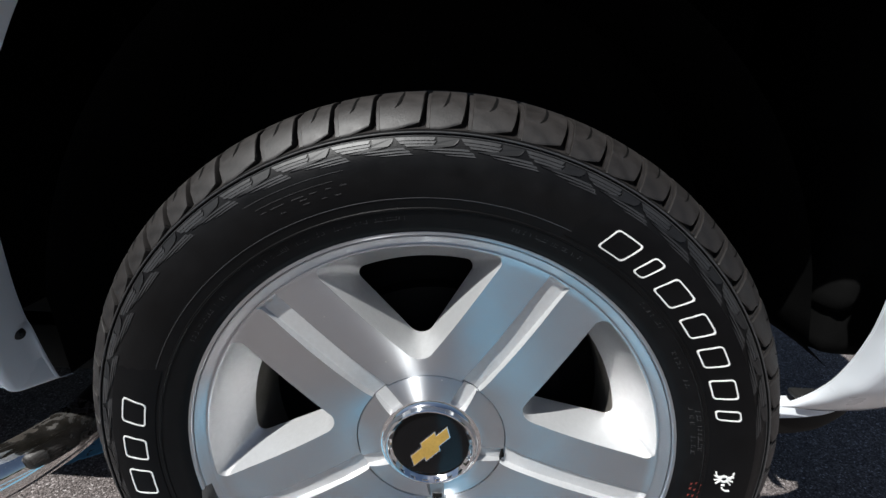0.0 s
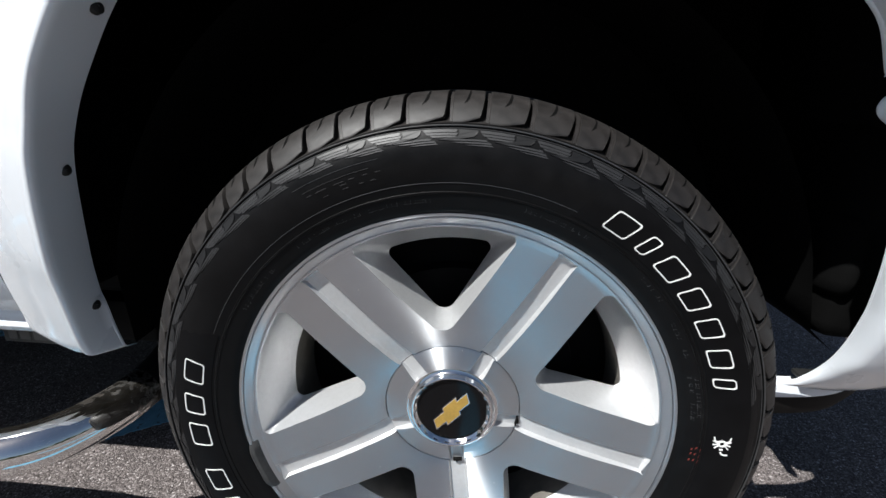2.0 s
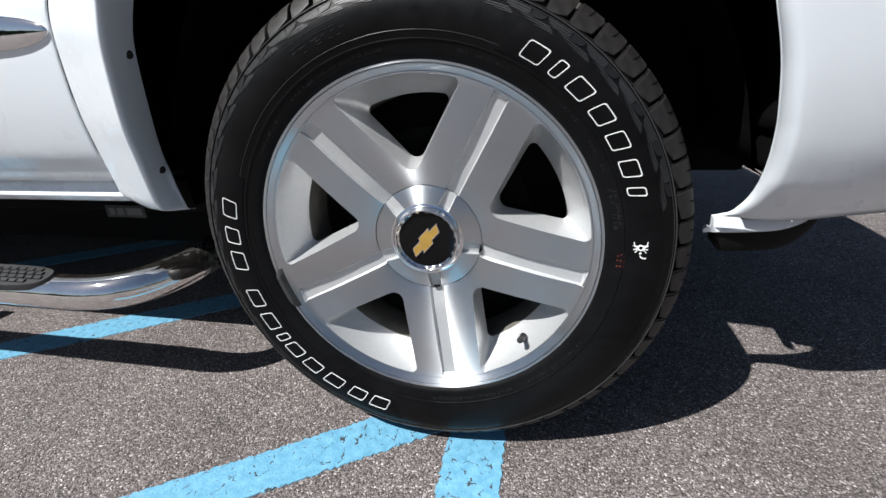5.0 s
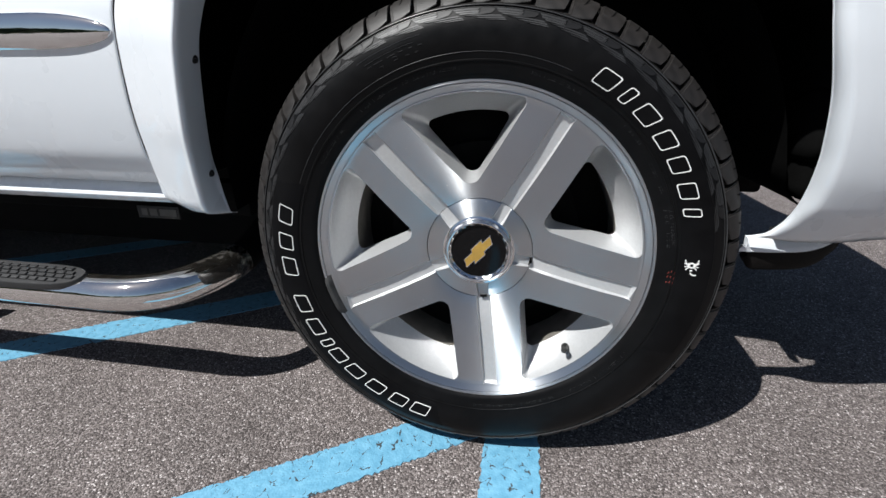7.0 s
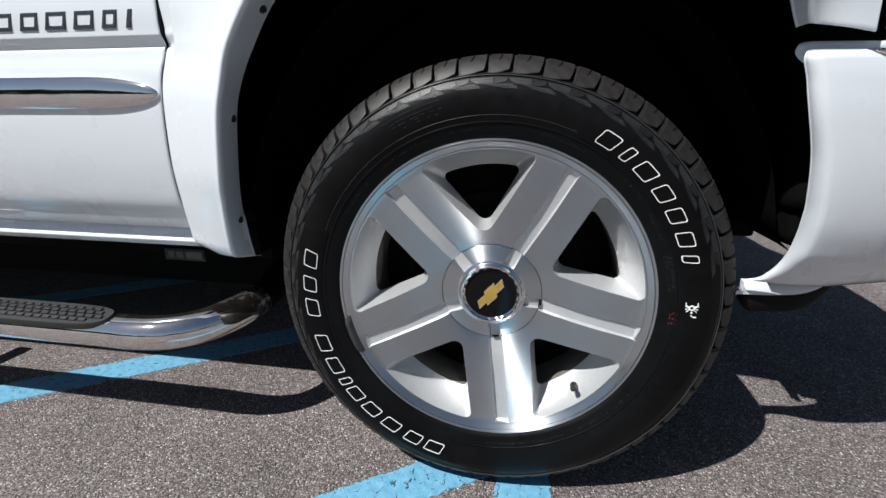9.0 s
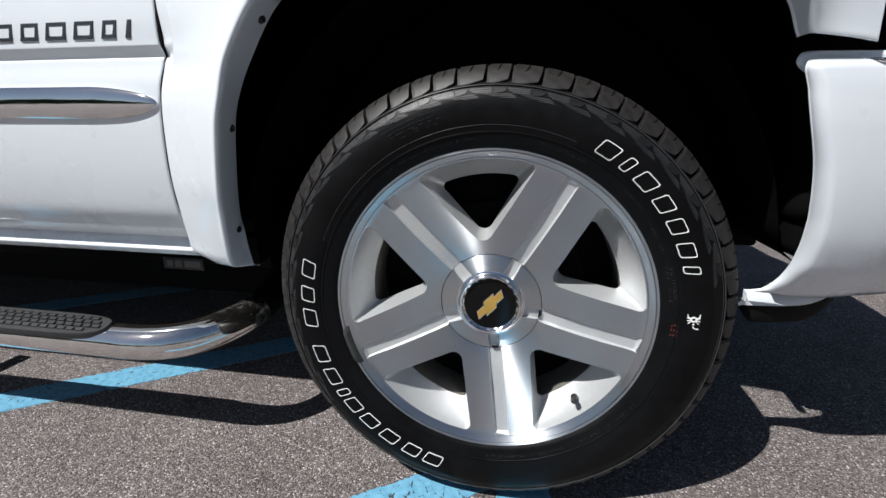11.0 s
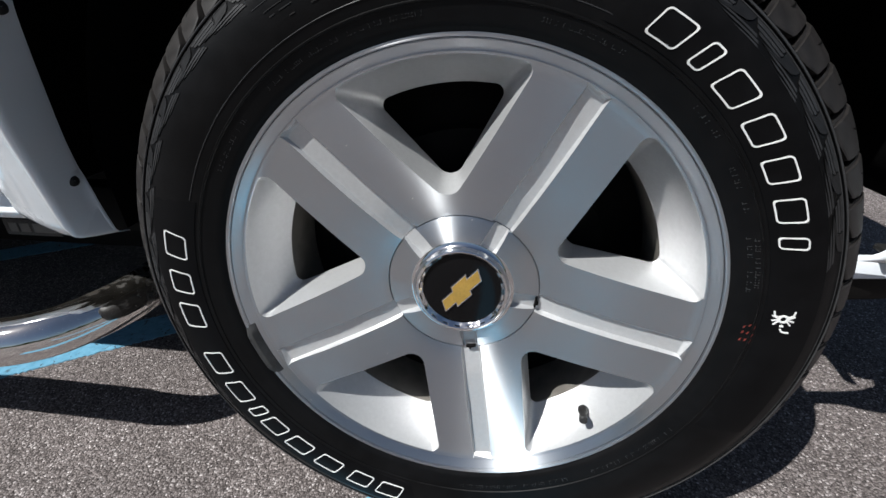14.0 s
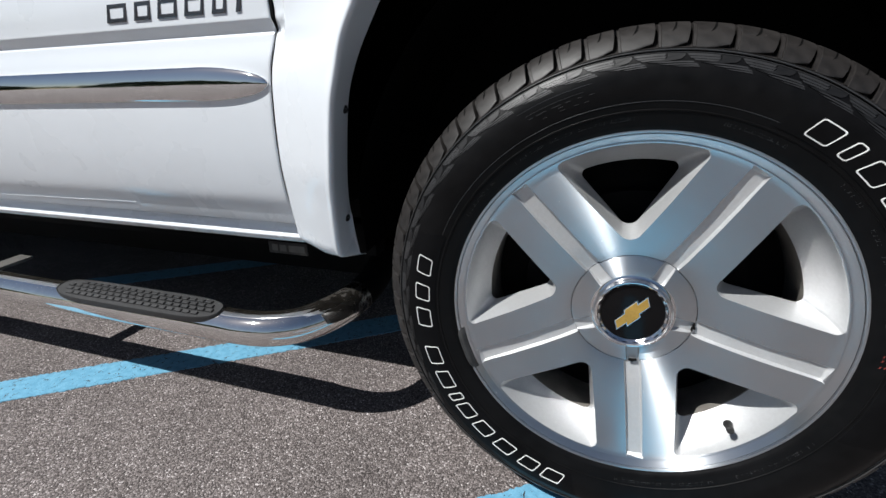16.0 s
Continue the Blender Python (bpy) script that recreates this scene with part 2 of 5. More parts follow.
def asphalt_material():
    m = mat("asphalt", (0.1, 0.1, 0.1), 0.85, spec=0.3)
    nt, b, obj = node_tools(m)
    vor = nt.nodes.new("ShaderNodeTexVoronoi")
    vor.inputs["Scale"].default_value, vor.inputs["Randomness"].default_value = 300, 1
    vor2 = nt.nodes.new("ShaderNodeTexVoronoi")
    vor2.inputs["Scale"].default_value = 460
    big = nt.nodes.new("ShaderNodeTexNoise")
    big.inputs["Scale"].default_value, big.inputs["Detail"].default_value = 3.5, 6
    warp = nt.nodes.new("ShaderNodeTexNoise")
    warp.inputs["Scale"].default_value = 120
    shift = nt.nodes.new("ShaderNodeVectorMath")
    shift.operation = "MULTIPLY_ADD"
    shift.inputs[1].default_value = (0.004, 0.004, 0.004)
    nt.links.new(obj, warp.inputs["Vector"])
    nt.links.new(warp.outputs["Color"], shift.inputs[0])
    nt.links.new(obj, shift.inputs[2])
    for n in (vor, vor2):
        nt.links.new(shift.outputs[0], n.inputs["Vector"])
    nt.links.new(obj, big.inputs["Vector"])
    stone = nt.nodes.new("ShaderNodeSeparateColor")
    nt.links.new(vor.outputs["Color"], stone.inputs[0])
    ramp = nt.nodes.new("ShaderNodeValToRGB")
    e = ramp.color_ramp.elements
    e[0].position, e[0].color = 0.0, (0.085, 0.072, 0.069, 1)
    e[1].position, e[1].color = 1.0, (0.66, 0.605, 0.595, 1)
    for pos, col in ((0.35, (0.168, 0.143, 0.137, 1)), (0.72, (0.252, 0.219, 0.211, 1)), (0.92, (0.345, 0.304, 0.294, 1))):
        e.new(pos).color = col
    nt.links.new(stone.outputs[0], ramp.inputs[0])
    # binder between the stones
    edge = nt.nodes.new("ShaderNodeMapRange")
    edge.inputs["From Min"].default_value, edge.inputs["From Max"].default_value = 0.35, 0.75
    edge.inputs["To Min"].default_value, edge.inputs["To Max"].default_value = 1.0, 0.45
    nt.links.new(vor.outputs["Distance"], edge.inputs["Value"])
    tone = nt.nodes.new("ShaderNodeMapRange")
    tone.inputs["From Min"].default_value, tone.inputs["From Max"].default_value = 0.3, 0.7
    tone.inputs["To Min"].default_value, tone.inputs["To Max"].default_value = 0.82, 1.15
    nt.links.new(big.outputs["Fac"], tone.inputs["Value"])
    mu = nt.nodes.new("ShaderNodeMath")
    mu.operation = "MULTIPLY"
    nt.links.new(edge.outputs[0], mu.inputs[0])
    nt.links.new(tone.outputs[0], mu.inputs[1])
    sc = nt.nodes.new("ShaderNodeVectorMath")
    sc.operation = "SCALE"
    nt.links.new(ramp.outputs[0], sc.inputs[0])
    nt.links.new(mu.outputs[0], sc.inputs["Scale"])
    nt.links.new(sc.outputs[0], b.inputs["Base Color"])
    hsum = nt.nodes.new("ShaderNodeMath")
    hsum.operation = "MULTIPLY_ADD"
    hsum.inputs[1].default_value = 0.4
    nt.links.new(vor2.outputs["Distance"], hsum.inputs[0])
    nt.links.new(vor.outputs["Distance"], hsum.inputs[2])
    bp = nt.nodes.new("ShaderNodeBump")
    bp.invert = True
    bp.inputs["Strength"].default_value, bp.inputs["Distance"].default_value = 0.8, 0.003
    nt.links.new(hsum.outputs[0], bp.inputs["Height"])
    nt.links.new(bp.outputs[0], b.inputs["Normal"])
    return m


def line_paint_material():
    """Blue road paint, worn through to the stone along fine cracks and in specks."""
    m = mat("blue_line_paint", (0.1, 0.4, 0.6), 0.6)
    nt, b, obj = node_tools(m)
    warp = nt.nodes.new("ShaderNodeTexNoise")
    warp.inputs["Scale"].default_value, warp.inputs["Detail"].default_value = 22, 4
    shift = nt.nodes.new("ShaderNodeVectorMath")
    shift.operation = "MULTIPLY_ADD"
    shift.inputs[1].default_value = (0.05, 0.05, 0.05)
    nt.links.new(obj, warp.inputs["Vector"])
    nt.links.new(warp.outputs["Color"], shift.inputs[0])
    nt.links.new(obj, shift.inputs[2])
    turn = nt.nodes.new("ShaderNodeMapping")
    turn.inputs["Rotation"].default_value = (0, 0, radians(28))
    turn.inputs["Scale"].default_value = (1.0, 0.62, 1.0)
    nt.links.new(shift.outputs[0], turn.inputs["Vector"])
    cells = nt.nodes.new("ShaderNodeTexVoronoi")
    cells.feature = "DISTANCE_TO_EDGE"
    cells.inputs["Scale"].default_value = 40
    nt.links.new(turn.outputs[0], cells.inputs["Vector"])
    gate = nt.nodes.new("ShaderNodeTexNoise")
    gate.inputs["Scale"].default_value, gate.inputs["Detail"].default_value = 70, 6
    nt.links.new(obj, gate.inputs["Vector"])
    width = nt.nodes.new("ShaderNodeMapRange")
    width.inputs["From Min"].default_value, width.inputs["From Max"].default_value = 0.5, 0.72
    width.inputs["To Min"].default_value, width.inputs["To Max"].default_value = 0.0, 0.05
    nt.links.new(gate.outputs["Fac"], width.inputs["Value"])
    less = nt.nodes.new("ShaderNodeMath")
    less.operation = "LESS_THAN"
    nt.links.new(cells.outputs["Distance"], less.inputs[0])
    nt.links.new(width.outputs[0], less.inputs[1])
    tint = nt.nodes.new("ShaderNodeTexNoise")
    tint.inputs["Scale"].default_value, tint.inputs["Detail"].default_value = 60, 6
    nt.links.new(obj, tint.inputs["Vector"])
    ramp = nt.nodes.new("ShaderNodeValToRGB")
    ramp.color_ramp.elements[0].position, ramp.color_ramp.elements[0].color = 0.3, (0.10, 0.295, 0.44, 1)
    ramp.color_ramp.elements[1].position, ramp.color_ramp.elements[1].color = 0.7, (0.165, 0.40, 0.56, 1)
    nt.links.new(tint.outputs["Fac"], ramp.inputs[0])
    mix = nt.nodes.new("ShaderNodeMix")
    mix.data_type = "RGBA"
    mix.inputs["B"].default_value = (0.045, 0.055, 0.06, 1)
    nt.links.new(less.outputs[0], mix.inputs["Factor"])
    nt.links.new(ramp.outputs[0], mix.inputs["A"])
    nt.links.new(mix.outputs["Result"], b.inputs["Base Color"])
    fine = nt.nodes.new("ShaderNodeTexVoronoi")
    fine.inputs["Scale"].default_value = 210
    nt.links.new(obj, fine.inputs["Vector"])
    bp = nt.nodes.new("ShaderNodeBump")
    bp.invert = True
    bp.inputs["Strength"].default_value, bp.inputs["Distance"].default_value = 0.35, 0.0015
    nt.links.new(fine.outputs["Distance"], bp.inputs["Height"])
    nt.links.new(bp.outputs[0], b.inputs["Normal"])
    return m


scuff_shade_patch(worn_shaded_chrome, (-0.585, 0.102, 0.309), 0.045, (0.22, 0.16, 0.11), 0.7)
# The bar's inner end darkens: shade under the fender, put into its colour.
scuff_shade_patch(worn_shaded_chrome, (-0.540, 0.205, 0.285), 0.12, (0.030, 0.025, 0.021), 1.0)
dust_film(worn_shaded_chrome, (0.34, 0.31, 0.27), 0.06, 38)
machined = machined_aluminium()
asphalt = asphalt_material()
line_paint = line_paint_material()


# ---- building helpers ----
def part(name, bm, material, parent, label="", angle=35, at=None):
    """Links a bmesh as one mesh object, under a thing or a part."""
    bmesh.ops.recalc_face_normals(bm, faces=bm.faces)
    me = bpy.data.meshes.new(name)
    bm.to_mesh(me)
    bm.free()
    return part_mesh(name, me, material, parent, label, angle, at)


def part_mesh(name, me, material, parent, label="", angle=35, at=None):
    for m in material if isinstance(material, (list, tuple)) else [material]:
        if m:
            me.materials.append(m)
    if angle:
        me.polygons.foreach_set("use_smooth", [True] * len(me.polygons))
        me.set_sharp_from_angle(angle=radians(angle))
    ob = new(name, me)
    ob.parent = parent
    if at:
        ob.location = at
    if label:
        ob["label"] = label
    return ob


def spline(pts, n):
    """A smooth line through the points, with n steps between each two."""
    pts = [Vector(p) for p in pts]
    ext = [2 * pts[0] - pts[1]] + pts + [2 * pts[-1] - pts[-2]]
    out = []
    for i in range(1, len(ext) - 2):
        a, b, c, d = ext[i - 1:i + 3]
        for k in range(n):
            t = k / n
            out.append(0.5 * (2 * b + (c - a) * t + (2 * a - 5 * b + 4 * c - d) * t * t + (3 * b - a - 3 * c + d) * t ** 3))
    return out + [pts[-1]]


def curve(xs, ys):
    """A function that runs smoothly through the given values."""
    dense = spline([(x, y, 0) for x, y in zip(xs, ys)], 8)
    px, py = [p.x for p in dense], [p.y for p in dense]
    return lambda x: float(np.interp(x, px, py))


def skin(grid, thick=0.012, roll=0.004):
    """A curved sheet from rows of points, with rolled borders and a back face; its depth goes to +y."""
    g = [[Vector(p) for p in row] for row in grid]

    def border(a, b):
        d = (a - b)
        d.y = 0
        d = d.normalized() if d.length > 1e-9 else Vector()
        return [a + d * roll * 0.7 + Vector((0, roll * 0.35, 0)), a + d * roll + Vector((0, roll * 1.1, 0)), a + d * roll + Vector((0, thick + roll, 0))]

    for row in g:
        row[:0] = reversed(border(row[0], row[1]))
        row += border(row[-1], row[-2])
    first = list(zip(*[border(a, b) for a, b in zip(g[0], g[1])]))
    last = list(zip(*[border(a, b) for a, b in zip(g[-1], g[-2])]))
    g = [list(r) for r in reversed(first)] + g + [list(r) for r in last]
    bm = bmesh.new()
    vs = [[bm.verts.new(p) for p in row] for row in g]
    for r0, r1 in zip(vs, vs[1:]):
        for a, b, c, d in zip(r0, r0[1:], r1[1:], r1):
            bm.faces.new((a, b, c, d))
    return bm


def lathe(profile, n=160, closed=False, a0=0.0, a1=360.0):
    """Turns (radius, y) pairs about the y axis."""
    bm = bmesh.new()
    full = abs(a1 - a0) >= 360
    rings = []
    for i in range(n if full else n + 1):
        a = radians(a0 + (a1 - a0) * i / n)
        rings.append([bm.verts.new((r * math.cos(a), y, r * math.sin(a))) for r, y in profile])
    if full:
        rings.append(rings[0])
    for r0, r1 in zip(rings, rings[1:]):
        for k in range(len(profile) if closed else len(profile) - 1):
            k2 = (k + 1) % len(profile)
            bm.faces.new((r0[k], r0[k2], r1[k2], r1[k]))
    return bm


def loft(bm, loops, caps=True, index=0):
    vs = [[bm.verts.new(p) for p in loop] for loop in loops]
    for a, b in zip(vs, vs[1:]):
        for k in range(len(a)):
            k2 = (k + 1) % len(a)
            bm.faces.new((a[k], a[k2], b[k2], b[k])).material_index = index
    if caps:
        bm.faces.new(vs[0]).material_index = index
        bm.faces.new(vs[-1]).material_index = index
    return bm


def block(bm, lo, hi, bevel=0.0, turn=None):
    made = bmesh.ops.create_cube(bm, size=1)["verts"]
    lo, hi = Vector(lo), Vector(hi)
    for v in made:
        v.co = Vector((v.co.x * (hi.x - lo.x), v.co.y * (hi.y - lo.y), v.co.z * (hi.z - lo.z))) + (lo + hi) / 2
        if turn:
            v.co = turn @ v.co
    if bevel:
        edges = {e for v in made for e in v.link_edges}
        bmesh.ops.bevel(bm, geom=list(edges), offset=bevel, segments=2, affect="EDGES", profile=0.5)
    return bm


def tube(points, radius, n=24, caps=True):
    bm = bmesh.new()
    loops = []
    up = Vector((0, 0, 1))
    for i, p in enumerate(points):
        d = (points[min(i + 1, len(points) - 1)] - points[max(i - 1, 0)]).normalized()
        s = d.cross(up).normalized()
        w = s.cross(d)
        r = radius(i) if callable(radius) else radius
        loops.append([p + (s * math.cos(2 * math.pi * k / n) + w * math.sin(2 * math.pi * k / n)) * r for k in range(n)])
    return loft(bm, loops, caps)


def empty(name):
    ob = new(name)
    ob.empty_display_size = 0.2
    return ob


# ---- ground ----
def ground():
    bm = bmesh.new()
    rings = [0.0, 3.0, 12.0, 60.0, 600.0]
    n = 48
    mid = bm.verts.new((0, 0, 0))
    prev = None
    for r in rings[1:]:
        ring = [bm.verts.new((r * math.cos(2 * math.pi * k / n), r * math.sin(2 * math.pi * k / n), 0)) for k in range(n)]
        for k in range(n):
            k2 = (k + 1) % n
            bm.faces.new((mid, ring[k], ring[k2]) if prev is None else (prev[k], ring[k], ring[k2], prev[k2]))
        prev = ring
    ob = part("ground", bm, asphalt, None, angle=0)
    tagged(ob, "coarse grey-brown asphalt of a sunlit parking lot", "ground", kind="structure")


def parking_line(a, b, width, label, seed):
    """A painted stripe between two points on the ground, with uneven edges."""
    rng = random.Random(seed)
    a, b = Vector((*a, 0)), Vector((*b, 0))
    d = (b - a).normalized()
    s = Vector((-d.y, d.x, 0))
    n = max(8, int((b - a).length / 0.006))
    bm = bmesh.new()
    loops = []
    for i in range(n + 1):
        p = a.lerp(b, i / n)
        l, r = width / 2 + rng.uniform(-0.003, 0.003), width / 2 + rng.uniform(-0.003, 0.003)
        loops.append([bm.verts.new(p + s * l), bm.verts.new(p + s * l * 0.992 + Vector((0, 0, 0.002))),
                      bm.verts.new(p - s * r * 0.992 + Vector((0, 0, 0.002))), bm.verts.new(p - s * r)])
    for p, q in zip(loops, loops[1:]):
        for k in range(3):
            bm.faces.new((p[k], p[k + 1], q[k + 1], q[k]))
    bm.faces.new(loops[0])
    bm.faces.new(loops[-1])
    ob = part("parking_line", bm, line_paint, None, angle=0)
    tagged(ob, label, "road marking", kind="structure")


def tree_line():
    """Woods beyond the lot, behind the camera: many leaf clumps, seen only in the chrome."""
    rng = random.Random(5)
    verts, faces = [], []
    for k in range(150):
        a = radians(rng.uniform(150, 390))
        dist, h = rng.uniform(42, 62), rng.uniform(2.5, 6.5)
        cx, cy = dist * math.cos(a), dist * math.sin(a)
        for j in range(90):
            z = rng.uniform(0.3, 1) * h
            w = 3.2 * math.sin(math.pi * min(1, 0.12 + 0.85 * z / h)) + 0.4
            p = Vector((cx + rng.gauss(0, w * 0.5), cy + rng.gauss(0, w * 0.5), z))
            s = rng.uniform(0.35, 0.9)
            q = Euler((rng.uniform(0, 6), rng.uniform(0, 6), rng.uniform(0, 6))).to_matrix()
            i = len(verts)
            verts += [p + q @ Vector(c) * s for c in ((-1, -0.7, 0), (1, -0.5, 0.2), (0.8, 0.8, -0.1), (-0.7, 0.9, 0.2))]
            faces += [(i, i + 1, i + 2), (i, i + 2, i + 3)]
        i = len(verts)
        for z, r in ((0, 0.25), (h * 0.6, 0.1)):
            verts += [Vector((cx + r * math.cos(b), cy + r * math.sin(b), z)) for b in (0, 1.57, 3.14, 4.71)]
        faces += [(i + m, i + (m + 1) % 4, i + 4 + (m + 1) % 4, i + 4 + m) for m in range(4)]
    me = bpy.data.meshes.new("tree_line")
    me.from_pydata(verts, [], faces)
    ob = part_mesh("tree_line", me, foliage, None, angle=0)
    tagged(ob, "far dark green woods along the parking lot", "trees", kind="stuff")


ground()
parking_line((-0.638, -0.372), (0.005, 0.062), 0.092, "worn light blue painted line, cracked, running under the tyre", 1)
parking_line((0.096, -1.2), (0.086, 0.22), 0.106, "worn light blue painted line leading up to the tyre", 2)
parking_line((-1.813, -0.324), (-0.112, 0.906), 0.105, "worn light blue painted line running under the truck", 3)
parking_line((-3.05, -0.3), (-1.3, 0.96), 0.105, "worn light blue painted line running under the truck", 4)
tree_line()

# ---- the truck ----
truck = empty("pickup_truck")
tagged(truck, "white pickup truck with chrome trim, parked on asphalt", "truck")
AXLE = Vector((0.011, 0.0, 0.399))

low_y = curve((0.40, 0.48, 0.50, 0.52, 0.55, 0.62, 0.70, 0.765, 0.80, 0.83, 0.90), (0.125, 0.056, 0.0445, 0.0335, 0.019, 0.002, -0.009, -0.011, -0.006, -0.003, 0.0))
high_y = curve((0.80, 0.83, 0.90, 1.10), (-0.0125, -0.0125, -0.014, 0.0))


def door_y(z):
    """The door's outline: convex below, a pressed crease, a flatter field above."""
    if z < 0.809:
        return low_y(z)
    if z > 0.829:
        return high_y(z)
    u = (z - 0.809) / 0.02
    return low_y(0.809) + 0.0045 * min(1, u / 0.18) * (1 - u) + (high_y(0.829) - low_y(0.809)) * u ** 1.5


gap_x = curve((0.42, 0.489, 0.604, 0.695, 0.759, 0.809, 0.846, 0.895, 1.10), (-0.590, -0.587, -0.575, -0.562, -0.552, -0.539, -0.537, -0.534, -0.53))


def front_door():
    zs = [0.486 + 0.31 * k / 40 for k in range(40)] + [0.797 + 0.04 * k / 24 for k in range(24)] + [0.838 + 0.26 * k / 20 for k in range(21)]
    grid = []
    for z in zs:
        x1 = gap_x(z) - 0.0036
        grid.append([(-2.1 + (x1 + 2.1) * u, door_y(z), z) for u in [k / 40 for k in range(40)] + [0.993, 0.998, 1.0]])
    # A black strip stands in for the shade inside the narrow door gap.
    bm = bmesh.new()
    rows = [(gap_x(z), door_y(z) + 0.0026, z) for z in zs]
    loft(bm, [[(x - 0.0026, y, z), (x + 0.0026, y, z), (x + 0.0026, y + 0.02, z), (x - 0.0026, y + 0.02, z)] for x, y, z in rows])
    part("door_gap_shade", bm, frame_black, truck, "black strip for the shade in the door gap")
    return part("front_door", skin(grid, 0.03, 0.0018), white_paint, truck, "white front door with a pressed crease")


def door_moulding(door):
    """Chrome strip with a rounded nose."""
    bm = bmesh.new()
    loops = []
    for k in range(60):
        u = k / 59
        x = -2.0 + 1.4395 * (1 - (1 - u) ** 2.4)
        left = max(0.0, -0.5605 - x)
        h = 0.0272 * math.sqrt(max(0.0, 1 - (1 - min(1.0, left / 0.15)) ** 2.2))
        zc = 0.7375 + 0.002 * min(1, left / 0.12)
        base = door_y(zc) - 0.001
        h = max(h, 0.001)
        out = 0.0095 * min(1.0, (h / 0.0272)) ** 0.7
        loops.append([(x, base - out * max(0.0, math.sin(math.pi * a / 12)) ** 0.95 + (0.004 if a in (0, 12) else 0), zc - h * math.cos(math.pi * a / 12)) for a in range(13)])
    loft(bm, loops)
    part("moulding", bm, chrome, door, "polished chrome side moulding with a rounded tip")


def door_scratch(door):
    """A thin pale scratch low on the door."""
    bm = bmesh.new()
    loops = []
    for k in range(25):
        u = k / 24
        x, z = -1.46 + 0.475 * u, 0.5005 + 0.0082 * u + 0.0004 * math.sin(9 * u)
        h = 0.0011 * math.sin(math.pi * min(1.0, 0.08 + u * 0.9)) ** 0.4
        loops.append([(x, door_y(z + dz) - 0.0006 + back, z + dz) for dz, back in ((-h, 0.001), (-h * 0.6, 0), (h * 0.6, 0), (h, 0.001))])
    loft(bm, loops)
    part("scratch", bm, white_paint, door, "thin pale scratch")


def badge_letters(door):
    """Plain slanted dark slabs, one for each sign of the badge."""
    spans = ((-0.868, -0.815), (-0.806, -0.762), (-0.755, -0.706), (-0.699, -0.652), (-0.644, -0.608), (-0.598, -0.580))
    for x0, x1 in spans:
        bm = bmesh.new()
        z0, z1, lean, bar = 0.8405, 0.868, 0.009, 0.0062

        def ring(k, y):
            a, b = x0 + k, x1 - k
            f = lean * k / (z1 - z0)
            return [bm.verts.new(p) for p in ((a + f, y, z0 + k), (b - lean + f, y, z0 + k), (b - f, y, z1 - k), (a + lean - f, y, z1 - k))]

        yb = -0.0115
        if x1 - x0 > 0.03:
            rows = [ring(0, yb), ring(0, yb - 0.003), ring(0.001, yb - 0.004), ring(bar - 0.001, yb - 0.004), ring(bar, yb - 0.003), ring(bar, yb)]
        else:
            rows = [ring(0, yb), ring(0, yb - 0.003), ring(0.001, yb - 0.004)]
            bm.faces.new(rows[-1])
        for p, q in zip(rows, rows[1:]):
            for k in range(4):
                bm.faces.new((p[k], p[(k + 1) % 4], q[(k + 1) % 4], q[k]))
        part("badge_sign", bm, dark_chrome, door, "", 30)


def rocker_panel():
    prof = ((0.090, 0.4845), (0.084, 0.481), (0.0765, 0.4775), (0.0715, 0.472), (0.0685, 0.465), (0.0672, 0.4600), (0.0660, 0.4575), (0.0634, 0.4560), (0.0622, 0.4538), (0.0624, 0.4518), (0.0642, 0.4492), (0.0668, 0.4455), (0.0705, 0.4412), (0.074, 0.4390), (0.10, 0.4385), (0.10, 0.4845))
    bm = bmesh.new()
    loft(bm, [[(x, y, z) for y, z in prof] for x in (-2.4, -1.5, -0.9, -0.596)])
    part("rocker_panel", bm, white_paint, truck, "white rocker panel under the door")


RIDGE = spline([(-0.486, 0.020, 0.4415), (-0.480, 0.008, 0.472), (-0.463, -0.018, 0.545), (-0.446, -0.040, 0.605), (-0.422, -0.059, 0.70), (-0.4055, -0.064, 0.75), (-0.384, -0.066, 0.807), (-0.327, -0.066, 0.884),
                (-0.25, -0.066, 0.945), (-0.13, -0.066, 0.985), (0.01, -0.066, 1.0), (0.16, -0.066, 0.985), (0.30, -0.062, 0.943), (0.379, -0.046, 0.878), (0.411, -0.016, 0.8215)], 18)
INNER = spline([(-0.474, 0.066, 0.432), (-0.474, 0.055, 0.475), (-0.468, 0.040, 0.545), (-0.4575, 0.028, 0.605), (-0.4335, 0.0075, 0.70), (-0.417, 0.004, 0.75), (-0.386, 0.002, 0.807), (-0.331, 0.002, 0.884),
                (-0.26, 0.002, 0.935), (-0.125, 0.002, 0.972), (0.01, 0.002, 0.985), (0.155, 0.002, 0.97), (0.293, 0.003, 0.932), (0.377, 0.003, 0.876), (0.409, 0.006, 0.8205)], 18)
OUTER = spline([(gap_x(z) + 0.0036, door_y(z) if z > 0.53 else 0.0285 + 0.19 * (0.53 - z), z) for z in (0.439, 0.485, 0.550, 0.615, 0.70, 0.755, 0.82, 0.90)] +
               [(-0.527, -0.008, 1.03), (-0.30, -0.005, 1.10), (0.01, -0.005, 1.12), (0.30, -0.005, 1.10), (0.47, 0.000, 1.03), (0.489, -0.004, 0.903), (0.492, -0.010, 0.8105)], 18)


